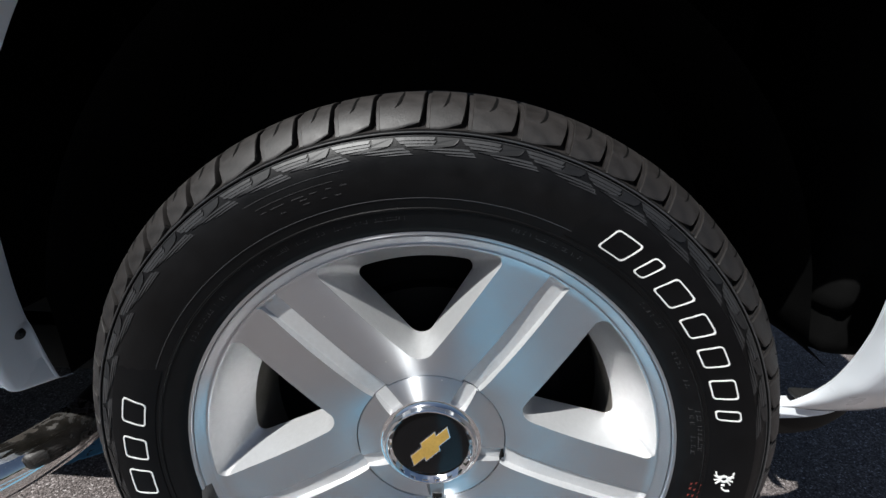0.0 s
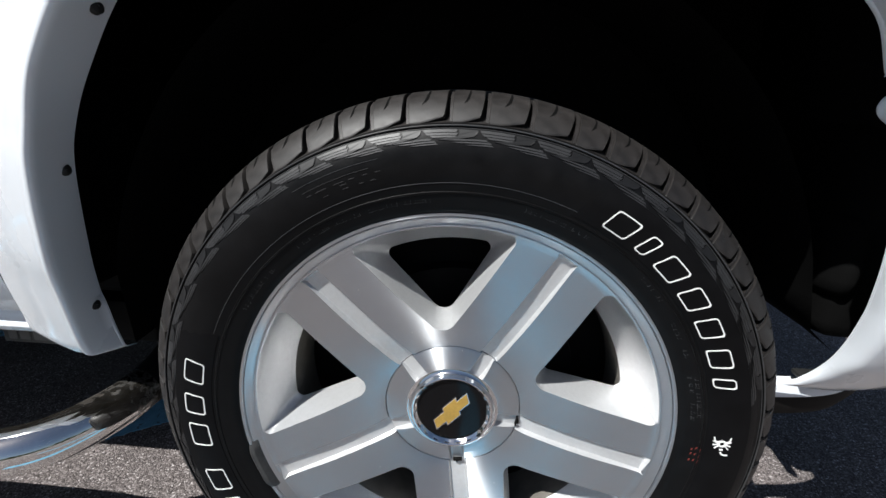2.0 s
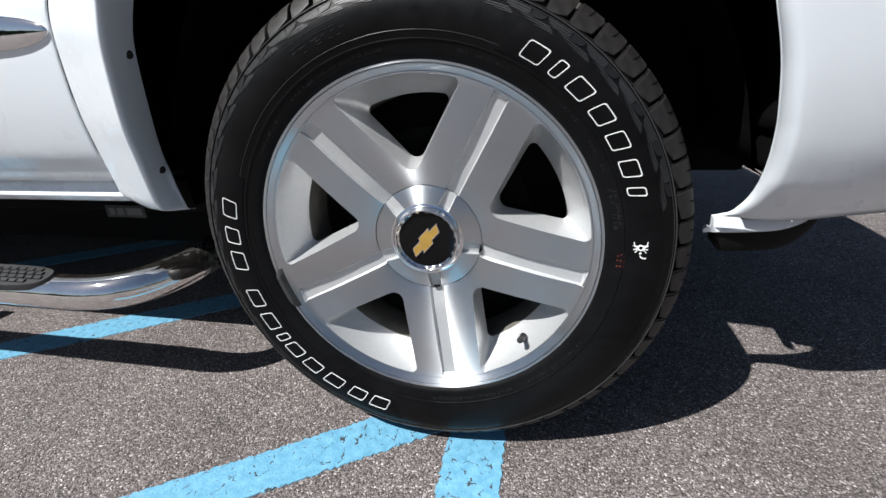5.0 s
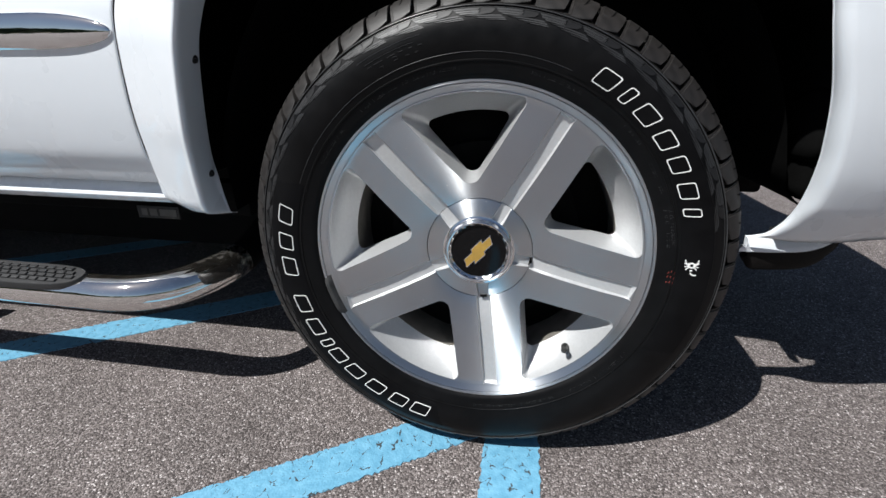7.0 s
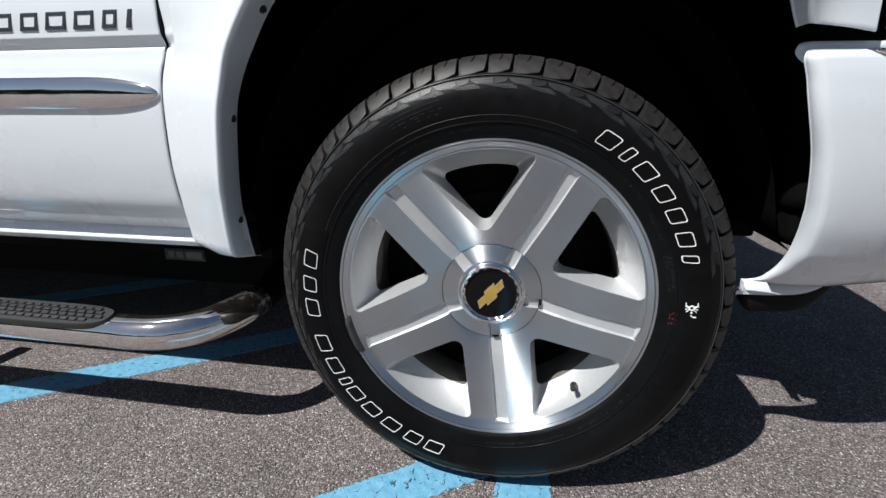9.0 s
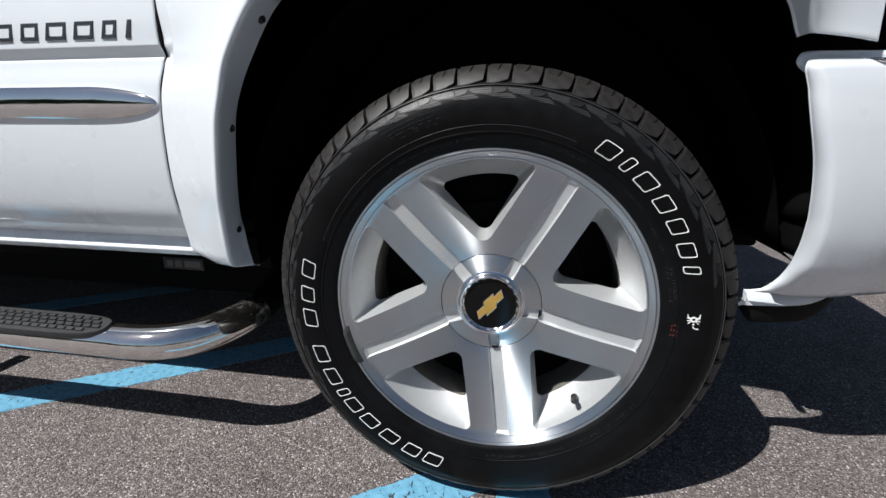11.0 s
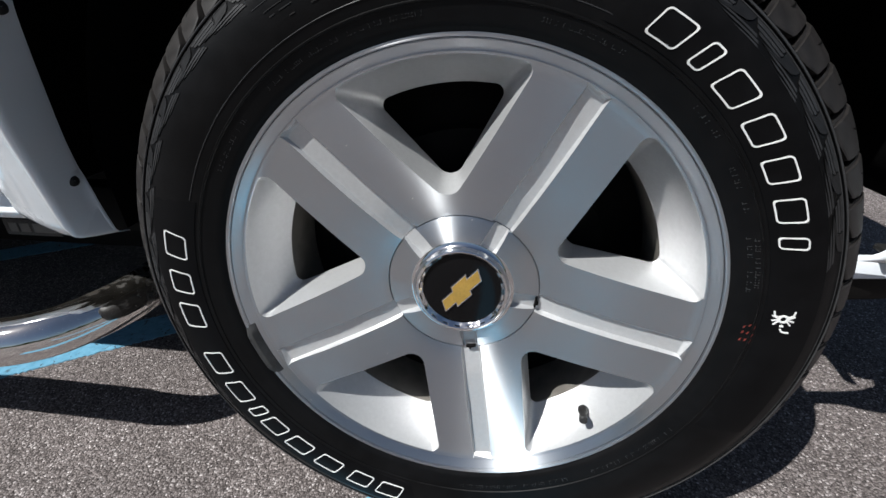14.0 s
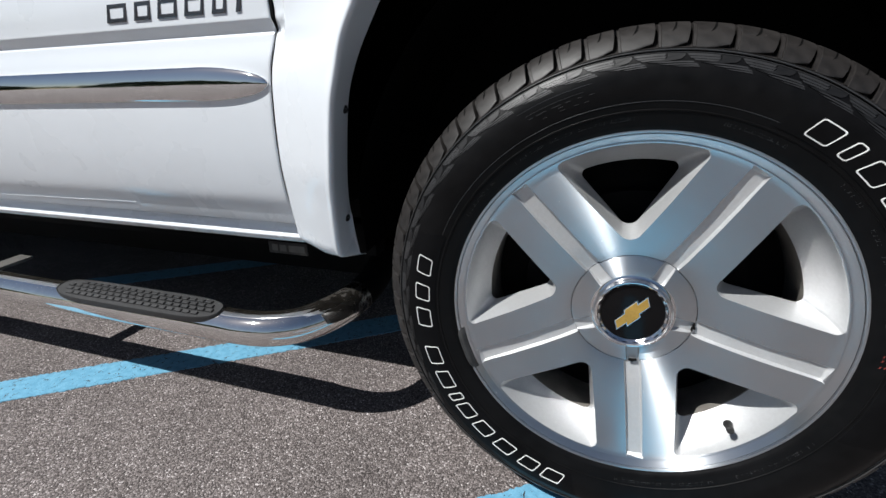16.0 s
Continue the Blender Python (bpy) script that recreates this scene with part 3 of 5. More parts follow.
def front_fender():
    """The fender from the door gap to the wheel opening, with the rounded lip and the flange inside it."""
    grid = []
    for o, r, i in zip(OUTER, RIDGE, INNER):
        def face(u):
            p = o.lerp(r, u)
            p.y = o.y + (r.y - o.y) * (0.45 * u + 0.55 * u * u) - 0.007 * math.sin(math.pi * u)
            if o.x < -0.5 and 0.80 < p.z < 0.84:
                level = door_y(0.80) + (door_y(0.84) - door_y(0.80)) * (p.z - 0.80) / 0.04
                p.y += (door_y(p.z) - level) * min(1.0, max(0.0, (0.128 - u) / 0.012))
            # above the crease the flare stands proud of the plain panel beside the door
            if o.x < -0.5:
                rise = min(1.0, max(0.0, (p.z - 0.795) / 0.02)) * min(1.0, max(0.0, (u - 0.125) / 0.03))
                p.y -= 0.0035 * rise * (1 - u)
            # the lower rear corner is rounded and tucks in
            d = max(0.0, (0.470 - o.z) / 0.031)
            p.x += 0.034 * d ** 2.4 * (1 - u) ** 2
            p.y += 0.006 * d ** 2 * (1 - 0.5 * u)
            return p

        row = [face(u) for u in (0, 0.012, 0.04, 0.09, 0.115, 0.122, 0.129, 0.14, 0.15, 0.16, 0.2, 0.28, 0.37, 0.46, 0.55, 0.64, 0.72, 0.79, 0.85)]
        # a small round from the face into the lip
        a, c = face(0.89), r.lerp(i, 0.20)
        b = r + Vector((0, -0.003, 0))
        for k in range(11):
            t = k / 10
            row.append(a * (1 - t) ** 2 + b * 2 * t * (1 - t) + c * t * t)
        row += [r.lerp(i, 0.30), r.lerp(i, 0.5), r.lerp(i, 0.75), i.copy()]
        grid.append(row)
    # the foot of the panel curls in
    foot = []
    for dz, dy in ((-0.0085, 0.020), (-0.0072, 0.0120), (-0.0050, 0.0060), (-0.0022, 0.002)):
        foot.append([p + Vector((0.004 * max(0.0, 1 - k / 10) * dy / 0.012, dy, dz)) for k, p in enumerate(grid[0])])
    grid = foot + grid
    return part("front_fender", skin(grid, 0.002, 0.0018), white_paint, truck, "white front fender with a flared wheel arch lip", 50)


def arch_screws(fender):
    for x, y, z, tilt in ((-0.4325, -0.006, 0.698, 18), (-0.4725, 0.035, 0.511, 25), (-0.3490, -0.018, 0.8610, 40)):
        m = pose(x, y, z, 0, -tilt * 0.3, 0) @ pose(0, 0, 0, 0, 0, 78)
        prof = [(0.0005, -0.0035), (0.004, -0.0032), (0.0068, -0.0015), (0.0072, 0.004)]
        bm = lathe(prof, 18)
        bm.transform(m)
        part("screw", bm, black_plastic, fender, "black plastic screw head")


def plan_y(x, x0, y0):
    """The bumper's wrap round the corner of the truck."""
    d = max(0.0, x - x0)
    return y0 + 0.05 * d + 0.62 * d * d + 4.0 * max(0.0, d - 0.24) ** 2


bumper_face = curve((0.425, 0.45, 0.474, 0.484, 0.50, 0.55, 0.62, 0.70, 0.75, 0.772, 0.779, 0.7835, 0.7865, 0.7882, 0.7895),
                    (0.093, 0.073, 0.0540, 0.0460, 0.0365, 0.0145, -0.005, -0.0185, -0.0225, -0.0230, -0.0225, -0.0205, -0.0165, -0.0110, -0.0020))


bumper_edge = curve((0.425, 0.432, 0.445, 0.462, 0.49, 0.525, 0.56, 0.584, 0.645, 0.70, 0.737, 0.752, 0.767, 0.774, 0.779, 0.783, 0.786, 0.788, 0.7895),
                    (0.455, 0.477, 0.488, 0.497, 0.5035, 0.5035, 0.4985, 0.493, 0.4755, 0.4535, 0.4400, 0.4352, 0.4288, 0.4258, 0.4246, 0.4248, 0.4258, 0.4280, 0.4320))


def front_bumper():
    edge_y = curve((0.425, 0.462, 0.525, 0.584, 0.645, 0.70, 0.774, 0.7845, 0.7895), (0.100, 0.090, 0.068, 0.046, 0.027, 0.012, 0.002, 0.001, 0.005))
    bottom = curve((0.40, 0.47, 0.52, 0.58, 0.64, 0.71, 0.80, 1.0), (0.425, 0.425, 0.4195, 0.4172, 0.4205, 0.4222, 0.426, 0.44))
    grid = []
    zs = [0.425 + 0.34 * k / 50 for k in range(51)] + [0.767 + 0.0225 * k / 22 for k in range(23)]
    for zt in zs:
        u = (zt - 0.425) / 0.379
        xe, ye, yf = bumper_edge(zt), edge_y(zt), bumper_face(zt)
        xe, ye = xe - 0.26 * (ye - yf), yf + 0.58 * (ye - yf)
        w = 0.017
        row = []
        cols = [(xe + w * (1 - math.cos(a)), ye - (ye - yf) * math.sin(a)) for a in [0.5 * math.pi * q / 8 for q in range(9)]]
        cols += [(xe + w + 0.46 * v, plan_y(xe + w + 0.46 * v, xe + w, yf)) for v in [j / 26 for j in range(1, 27)]]
        for x, y in cols:
            row.append((x, y, zt + (bottom(x) - 0.425) * max(0.0, 1 - u * 1.6)))
        grid.append(row)
    ob = part("front_bumper", skin(grid, 0.001, 0.001), white_paint, truck, "white painted side of the front bumper with a rolled edge")
    # the recessed ledge above the face, which wraps round the rear corner
    start = curve((0.735, 0.767, 0.771, 0.7747, 0.7792, 0.7843, 0.7894, 0.7945, 0.7985, 0.8011, 0.8026), (0.4750, 0.4480, 0.4410, 0.4350, 0.4284, 0.4233, 0.4211, 0.4219, 0.4239, 0.4277, 0.4333))
    grid = []
    for z in [0.735, 0.75] + [0.767 + 0.0356 * k / 29 for k in range(30)]:
        row = []
        for j in range(44):
            d = 0.44 * (j / 43) ** 1.6
            x = start(z) + d
            row.append((x, plan_y(x, 0.43, 0.018) + 0.004 * max(0.0, 1 - d / 0.006) ** 2 + 0.004 * max(0.0, (z - 0.797) / 0.005) ** 2, z))
        grid.append(row)
    part("upper_ledge", skin(grid, 0.001, 0.001), white_paint, ob, "white recessed upper edge of the bumper")
    return ob


def chrome_bumper_insert(bumper):
    """The chrome middle of the bumper begins with a rounded corner and wraps over the top, let into the painted side."""
    begin = curve((0.62, 0.66, 0.685, 0.695, 0.699, 0.711, 0.730, 0.756, 0.773, 0.780, 0.7845, 0.7885), (0.70, 0.62, 0.584, 0.567, 0.560, 0.549, 0.539, 0.531, 0.5215, 0.512, 0.497, 0.487))
    grid = []
    for k in range(56):
        z = 0.63 + 0.1580 * k / 55
        row = []
        for j in range(24):
            d = 0.3 * (j / 23) ** 1.5
            x = begin(z) + d
            y = plan_y(x, bumper_edge(min(z, 0.77)) + 0.006, bumper_face(z)) - 0.0045 - 0.004 * math.sin(0.5 * math.pi * min(1.0, d / 0.02))
            row.append((x, y, z))
        grid.append(row)
    part("chrome_insert", skin(grid, 0.012, 0.0035), chrome, bumper, "polished chrome bumper face")


def headlamp():
    grid = []
    for k in range(12):
        z = 0.818 + 0.16 * k / 11
        grid.append([(0.5605 + 0.25 * j / 14, plan_y(0.5605 + 0.25 * j / 14, 0.41, 0.02), z) for j in range(15)])
    lens = part("headlamp", skin(grid, 0.006, 0.003), headlamp_glass, truck, "clear headlamp with chrome reflector")
    lens.visible_shadow = False
    bm = bmesh.new()
    loft(bm, [[(0.5335, 0.052, z), (0.538, 0.044, z), (0.555, 0.045, z), (0.559, 0.050, z), (0.559, 0.09, z), (0.5335, 0.09, z)] for z in (0.819, 0.86, 0.92, 0.98)])
    part("bezel", bm, satin_chrome, lens, "pale silver bezel strip")
    for n in range(7):
        bm = bmesh.new()
        x = 0.582 + 0.034 * n
        y = plan_y(x, 0.41, 0.05)
        loft(bm, [[(x + 0.014 * math.cos(a), y + 0.01 * math.sin(a), z) for a in [2 * math.pi * q / 8 for q in range(8)]] for z in (0.825, 0.90, 0.97)])
        part("reflector_flute", bm, chrome, lens)


def bumper_valance():
    """The lower lip: a painted strip with a black rubber edge under it, chipped at its rear tip."""
    bm = bmesh.new()
    n = 24
    pts = [(0.462 + 0.165 * k / n, 0.097 + 0.042 * (k / n) ** 2) for k in range(n + 1)]
    loops = []
    for k, (x, y) in enumerate(pts):
        u = k / n
        zl = 0.3905 + 0.021 * max(0.0, (u - 0.5) / 0.5) ** 2.4
        loops.append([(x, y + 0.020, 0.4130), (x, y + 0.0175, 0.4085), (x, y + 0.016, zl + 0.002), (x, y + 0.018, zl), (x, y + 0.03, zl), (x, y + 0.034, 0.4155)])
    loft(bm, loops)
    # Added plate: stops sun that enters by the wheel opening from reaching the lip.
    tray = bmesh.new()
    block(tray, (0.492, 0.0985, 0.428), (0.565, 0.125, 0.436), 0.003)
    part("tray", tray, black_plastic, truck, "black plastic tray added behind the bumper to block sun")
    strip = part("bumper_valance", bm, white_paint, truck, "white lower bumper lip with a chipped tip")
    bm = bmesh.new()
    tip = [(0.441, 0.094, 0.403), (0.4455, 0.092, 0.4085), (0.451, 0.094, 0.405), (0.4535, 0.096, 0.4135), (0.462, 0.098, 0.397), (0.450, 0.096, 0.398), (0.4425, 0.096, 0.3965)]
    loft(bm, [[(x, y, z) for x, y, z in tip], [(x + 0.002, y + 0.012, z) for x, y, z in tip]])
    part("broken_tip", bm, white_paint, strip, "jagged broken white plastic tip")
    bm = bmesh.new()
    loops = []
    for k, (x, y) in enumerate(pts):
        u = k / n
        zt = 0.3905 + 0.021 * max(0.0, (u - 0.5) / 0.5) ** 2.4
        drop = 0.038 * min(1.0, 0.45 + 6 * u) * math.sqrt(max(0.03, 1 - u ** 12))
        loops.append([(x + 0.006, y + 0.022, zt), (x + 0.006, y + 0.024, zt - drop * 0.6), (x + 0.004, y + 0.032, zt - drop), (x + 0.004, y + 0.045, zt - drop), (x + 0.006, y + 0.045, zt)])
    loft(bm, loops)
    part("rubber_lip", bm, lip_black, strip, "black rubber lip")


def wheel_liner():
    """The dark inside of the wheel well, and the flap ahead of the tyre."""
    arch = [(-0.47, 0.43)] + [(AXLE.x + 0.5 * math.cos(radians(a)), AXLE.z + 0.03 + 0.545 * math.sin(radians(a))) for a in range(168, 10, -6)] + [(0.510, 0.497), (0.545, 0.467)]
    bm = bmesh.new()
    rows = []
    for y in (0.052, 0.2, 0.42):
        rows.append([bm.verts.new((x * (1 if y > 0.06 else 0.985), y if y > 0.06 else (0.125 if x > 0.2 else 0.078), z)) for x, z in arch])
    for a, b in zip(rows, rows[1:]):
        for k in range(len(arch) - 1):
            bm.faces.new((a[k], a[k + 1], b[k + 1], b[k]))
    bm.faces.new(rows[-1])
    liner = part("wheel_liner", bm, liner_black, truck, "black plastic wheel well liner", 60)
    bm = bmesh.new()
    block(bm, (0.525, 0.135, 0.470), (0.78, 0.50, 0.80), 0.03)
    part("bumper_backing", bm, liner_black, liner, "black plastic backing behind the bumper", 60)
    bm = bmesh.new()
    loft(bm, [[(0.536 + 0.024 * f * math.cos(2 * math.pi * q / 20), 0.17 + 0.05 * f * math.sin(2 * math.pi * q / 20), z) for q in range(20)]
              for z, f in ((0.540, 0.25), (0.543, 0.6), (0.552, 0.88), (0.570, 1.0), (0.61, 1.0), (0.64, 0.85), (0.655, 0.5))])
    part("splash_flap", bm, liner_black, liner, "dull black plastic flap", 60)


def shell():
    """The closed rest of the body: cab and engine bay, hood, roof line out of sight."""
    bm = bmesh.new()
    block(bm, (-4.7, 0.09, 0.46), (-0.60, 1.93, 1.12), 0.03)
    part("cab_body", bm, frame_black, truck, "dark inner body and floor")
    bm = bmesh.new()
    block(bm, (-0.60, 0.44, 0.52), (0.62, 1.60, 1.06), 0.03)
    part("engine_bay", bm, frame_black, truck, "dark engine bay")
    grid = []
    for k in range(14):
        x = -0.80 + 1.59 * k / 13
        grid.append([(x, -0.004 + 2.0 * j / 20, 1.09 + 0.05 * math.sin(math.pi * j / 20) - 0.05 * (k / 13) ** 2) for j in range(21)])
    bm = bmesh.new()
    vs = [[bm.verts.new(p) for p in row] for row in grid]
    low = [[bm.verts.new((p[0], p[1], p[2] - 0.03)) for p in row] for row in grid]
    for g in (vs, low):
        for a, b in zip(g, g[1:]):
            for k in range(len(a) - 1):
                bm.faces.new((a[k], a[k + 1], b[k + 1], b[k]))
    part("hood", bm, white_paint, truck, "white hood")
    bm = bmesh.new()
    block(bm, (-4.7, 0.0, 1.105), (-0.80, 1.99, 1.15), 0.02)
    part("body_top", bm, white_paint, truck, "plain white upper body")
    bm = bmesh.new()
    nose = [(0.62, 0.20), (0.74, 0.20), (0.84, 0.25), (0.90, 0.33), (0.945, 0.43), (0.975, 0.53), (0.992, 0.68), (0.998, 0.86), (0.992, 1.10), (0.975, 1.30), (0.945, 1.45), (0.90, 1.58), (0.84, 1.68), (0.62, 1.76)]
    loft(bm, [[(x, y, z) for x, y in nose] for z in (0.62, 0.66, 0.70, 0.785)])
    block(bm, (0.60, 0.45, 0.78), (0.78, 1.45, 1.02), 0.03)
    block(bm, (0.52, 0.13, 0.765), (0.80, 0.46, 1.0), 0.02)
    part("grille_block", bm, frame_black, truck, "dark grille block")
    # Added block with no known part behind it; darkens the ground under the truck.
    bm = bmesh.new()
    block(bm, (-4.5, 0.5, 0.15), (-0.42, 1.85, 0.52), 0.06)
    part("underbody_light_block", bm, frame_black, truck, "dark block added under the floor to keep light out")
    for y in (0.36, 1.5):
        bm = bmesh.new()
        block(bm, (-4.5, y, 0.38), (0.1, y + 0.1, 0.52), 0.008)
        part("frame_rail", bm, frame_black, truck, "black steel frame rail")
    # Unseen plate, added to keep the hood's white underside out of the chrome.
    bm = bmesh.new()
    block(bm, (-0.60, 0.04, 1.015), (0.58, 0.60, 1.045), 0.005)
    part("hood_reflection_block", bm, liner_black, truck, "black plate added under the hood to darken reflections")
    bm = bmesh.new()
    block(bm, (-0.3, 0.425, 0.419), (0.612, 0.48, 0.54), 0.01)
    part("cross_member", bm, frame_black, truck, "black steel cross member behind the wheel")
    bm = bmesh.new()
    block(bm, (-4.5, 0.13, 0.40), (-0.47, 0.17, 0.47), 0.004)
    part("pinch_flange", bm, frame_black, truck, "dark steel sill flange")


def sill_label():
    bm = bmesh.new()
    block(bm, (-0.734, 0.1255, 0.386), (-0.634, 0.1285, 0.413), 0.001)
    lab = part("sill_label", bm, black_plastic, truck, "small worn dark label")
    for x0, x1 in ((-0.724, -0.709), (-0.704, -0.686), (-0.680, -0.640)):
        bm = bmesh.new()
        block(bm, (x0, 0.1245, 0.392), (x1, 0.1255, 0.407))
        part("print_bar", bm, sticker_grey, lab)


def step_bar():
    line = spline([(-2.7, -0.001, 0.268), (-2.0, -0.001, 0.268), (-1.4, -0.001, 0.268), (-1.0, -0.001, 0.268), (-0.80, -0.001, 0.268), (-0.72, -0.001, 0.268), (-0.660, 0.009, 0.2685), (-0.612, 0.034, 0.2705),
                   (-0.577, 0.078, 0.2735), (-0.556, 0.13, 0.2760), (-0.547, 0.175, 0.2810)], 10)
    bar = part("step_bar", tube(line, 0.036, 40), worn_shaded_chrome, truck, "polished chrome tubular side step")
    # The bar's shaded inner end, drawn as a separate black tube.
    end = spline([(-0.549, 0.166, 0.2800), (-0.547, 0.175, 0.2810), (-0.540, 0.22, 0.292), (-0.532, 0.30, 0.327), (-0.53, 0.38, 0.346)], 6)
    part("shaded_bar_end", tube(end, 0.0355, 28), frame_black, bar, "inner end of the side step, coloured black for its shade")
    # pad, lying on the upper outer side of the tube
    tilt = radians(14)
    x0, x1 = -1.240, -0.762
    c = Vector((0, -0.001, 0.268))
    across = Vector((0, math.cos(tilt), math.sin(tilt)))
    up = Vector((0, -math.sin(tilt), math.cos(tilt)))
    bm = bmesh.new()
    loops = []
    n = 44
    out = []
    for k in range(n):
        a = 2 * math.pi * k / n
        ca, sa = math.cos(a), math.sin(a)
        ex = abs(ca) ** 0.35 * (1 if ca > 0 else -1)
        out.append(((x0 + x1) / 2 + (x1 - x0) / 2 * ex, 0.0325 * abs(sa) ** 0.75 * (1 if sa > 0 else -1)))
    for h, s in ((0.026, 1.0), (0.034, 1.0), (0.0395, 0.985), (0.0405, 0.965), (0.0385, 0.93)):
        loops.append([Vector((x + ((x0 + x1) / 2 - x) * (1 - s) * 0.12, 0, 0)) + c + across * w * s + up * (h - 3.0 * (w * s) ** 2) for x, w in out])
    loft(bm, loops)
    pad = part("step_pad", bm, pad_rubber, truck, "dark grey rubber step pad with raised treads")
    tread_mesh = None
    for i in range(20):
        for j in range(4):
            x = x0 + 0.034 + i * (x1 - x0 - 0.068) / 19
            w = -0.0170 + 0.0118 * j
            if abs(i - 9.5) > 8.6 and j in (0, 3):
                continue
            x += 0.008 * (j % 2)
            if tread_mesh is None:
                b = bmesh.new()
                loft(b, [[(dx * s, dy * s, z) for dx, dy in ((-0.0085, -0.0040), (0.0085, -0.0040), (0.0085, 0.0040), (-0.0085, 0.0040))] for z, s in ((-0.002, 1.0), (0.0022, 1.0), (0.003, 0.82))])
                bmesh.ops.recalc_face_normals(b, faces=b.faces)
                tread_mesh = bpy.data.meshes.new("pad_tread")
                b.to_mesh(tread_mesh)
                b.free()
                tread_mesh.materials.append(pad_rubber)
            ob = new("pad_tread", tread_mesh)
            ob.parent = pad
            slope = math.atan(6.0 * w)
            ob.matrix_local = Matrix.Translation(Vector((x, 0, 0)) + c + across * w + up * (0.0385 - 3.0 * w * w)) @ Euler((tilt - slope, 0, 0)).to_matrix().to_4x4()
    # steel arms to the frame
    for x in (-1.60,):
        bm = bmesh.new()
        pts = spline([(x, 0.03, 0.285), (x, 0.08, 0.287), (x, 0.125, 0.289)], 4)
        loft(bm, [[p + Vector((dx, 0, dz)) for dx, dz in ((-0.026, -0.004), (0.026, -0.004), (0.026, 0.004), (-0.026, 0.004))] for p in pts])
        part("bracket", bm, bracket_steel, bar, "flat steel bracket")


door = front_door()
door_moulding(door)
door_scratch(door)
badge_letters(door)
rocker_panel()
fender = front_fender()
arch_screws(fender)
bumper = front_bumper()
chrome_bumper_insert(bumper)
headlamp()
bumper_valance()
wheel_liner()
shell()
sill_label()
step_bar()

# ---- the wheel, built about its axle ----
SPOKES = [61 + 72 * k for k in range(5)]
FACE = [(0.0898, 0.0282), (0.0935, 0.0264), (0.099, 0.0243), (0.107, 0.0218), (0.117, 0.0195), (0.13, 0.0168), (0.145, 0.0138), (0.16, 0.0114), (0.18, 0.0088), (0.20, 0.0068), (0.232, 0.0044), (0.246, 0.0030), (0.2525, 0.0018), (0.2548, -0.0004),
        (0.2562, -0.0008), (0.2570, 0.0004), (0.2576, 0.0000), (0.2612, -0.0034), (0.2645, -0.0064), (0.2662, -0.0076), (0.2668, -0.0062), (0.2674, -0.0064), (0.2682, -0.0092), (0.2696, -0.0099), (0.2714, -0.0098), (0.2724, -0.0075), (0.2728, -0.0030)]
WALL = [(0.2560, 0.004), (0.2640, -0.004), (0.2700, -0.0085), (0.2745, -0.0115), (0.2765, -0.0135), (0.281, -0.0148), (0.2865, -0.0170), (0.2925, -0.0192), (0.2948, -0.0198), (0.2954, -0.0212), (0.2966, -0.0214), (0.2974, -0.0204), (0.2990, -0.0208),
        (0.308, -0.0240), (0.320, -0.0262), (0.332, -0.0264), (0.343, -0.0250), (0.350, -0.0225), (0.3565, -0.0192), (0.3610, -0.0160), (0.3617, -0.0175), (0.3640, -0.0172), (0.3650, -0.0135), (0.3670, -0.0070),
        (0.3715, 0.004), (0.3775, 0.016), (0.3835, 0.032), (0.3870, 0.06), (0.389, 0.11), (0.389, 0.115)]


def wall_y(r):
    return float(np.interp(r, [p[0] for p in WALL[:24]], [p[1] for p in WALL[:24]]))


def on_wall(r, th, h=0.0):
    """A point on the sidewall, h proud of it."""
    a = radians(th)
    return Vector((r * math.cos(a), wall_y(r) - h, r * math.sin(a)))


def tyre(wheel):
    prof = WALL + [(r, 0.225 - y) for r, y in reversed(WALL)]
    bm = lathe(prof, 200)
    for f in bm.faces:
        c = f.calc_center_median()
        f.material_index = int(math.hypot(c.x, c.z) > 0.3656)
    ob = part("tyre", bm, [sidewall_rubber, tread_rubber], wheel, "black tyre with white outlined sidewall lettering", 40)
    for r, w, a0, a1 in ((0.3628, 0.0009, 0, 360), (0.3599, 0.0005, 0, 360), (0.3065, 0.0004, 66, 158)):
        y = on_wall(r, 0, 0)[1]
        ring = [(r + w * math.cos(2 * math.pi * k / 8), y + w * math.sin(2 * math.pi * k / 8)) for k in range(8)]
        part("moulded_ring", lathe(ring, 180, True, a0, a1), moulded_rubber, wheel)
    for a0, a1, s0, s1 in ((64.5, -24.0, -4.0, 3.0), (159.0, 262.0, 1.6, 4.0)):
        # the smooth black field under the lettering, with slanting ends
        bm = bmesh.new()
        rows = []
        for k in range(61):
            row = []
            for j, r in enumerate((0.3000, 0.3006, 0.308, 0.318, 0.328, 0.338, 0.3444, 0.3450)):
                lean = (s0 * (1 - k / 60) + s1 * k / 60) * (0.345 - r) / 0.045
                row.append(bm.verts.new(on_wall(r, a0 + (a1 - a0) * k / 60 - lean, 0.0006 if 0 < j < 7 and 0 < k < 60 else -0.0004)))
            rows.append(row)
        for p, q in zip(rows, rows[1:]):
            for j in range(7):
                bm.faces.new((p[j], p[j + 1], q[j + 1], q[j]))
        part("letter_field", bm, rubber, wheel, "matt black smooth field of the sidewall", 30)
    return ob


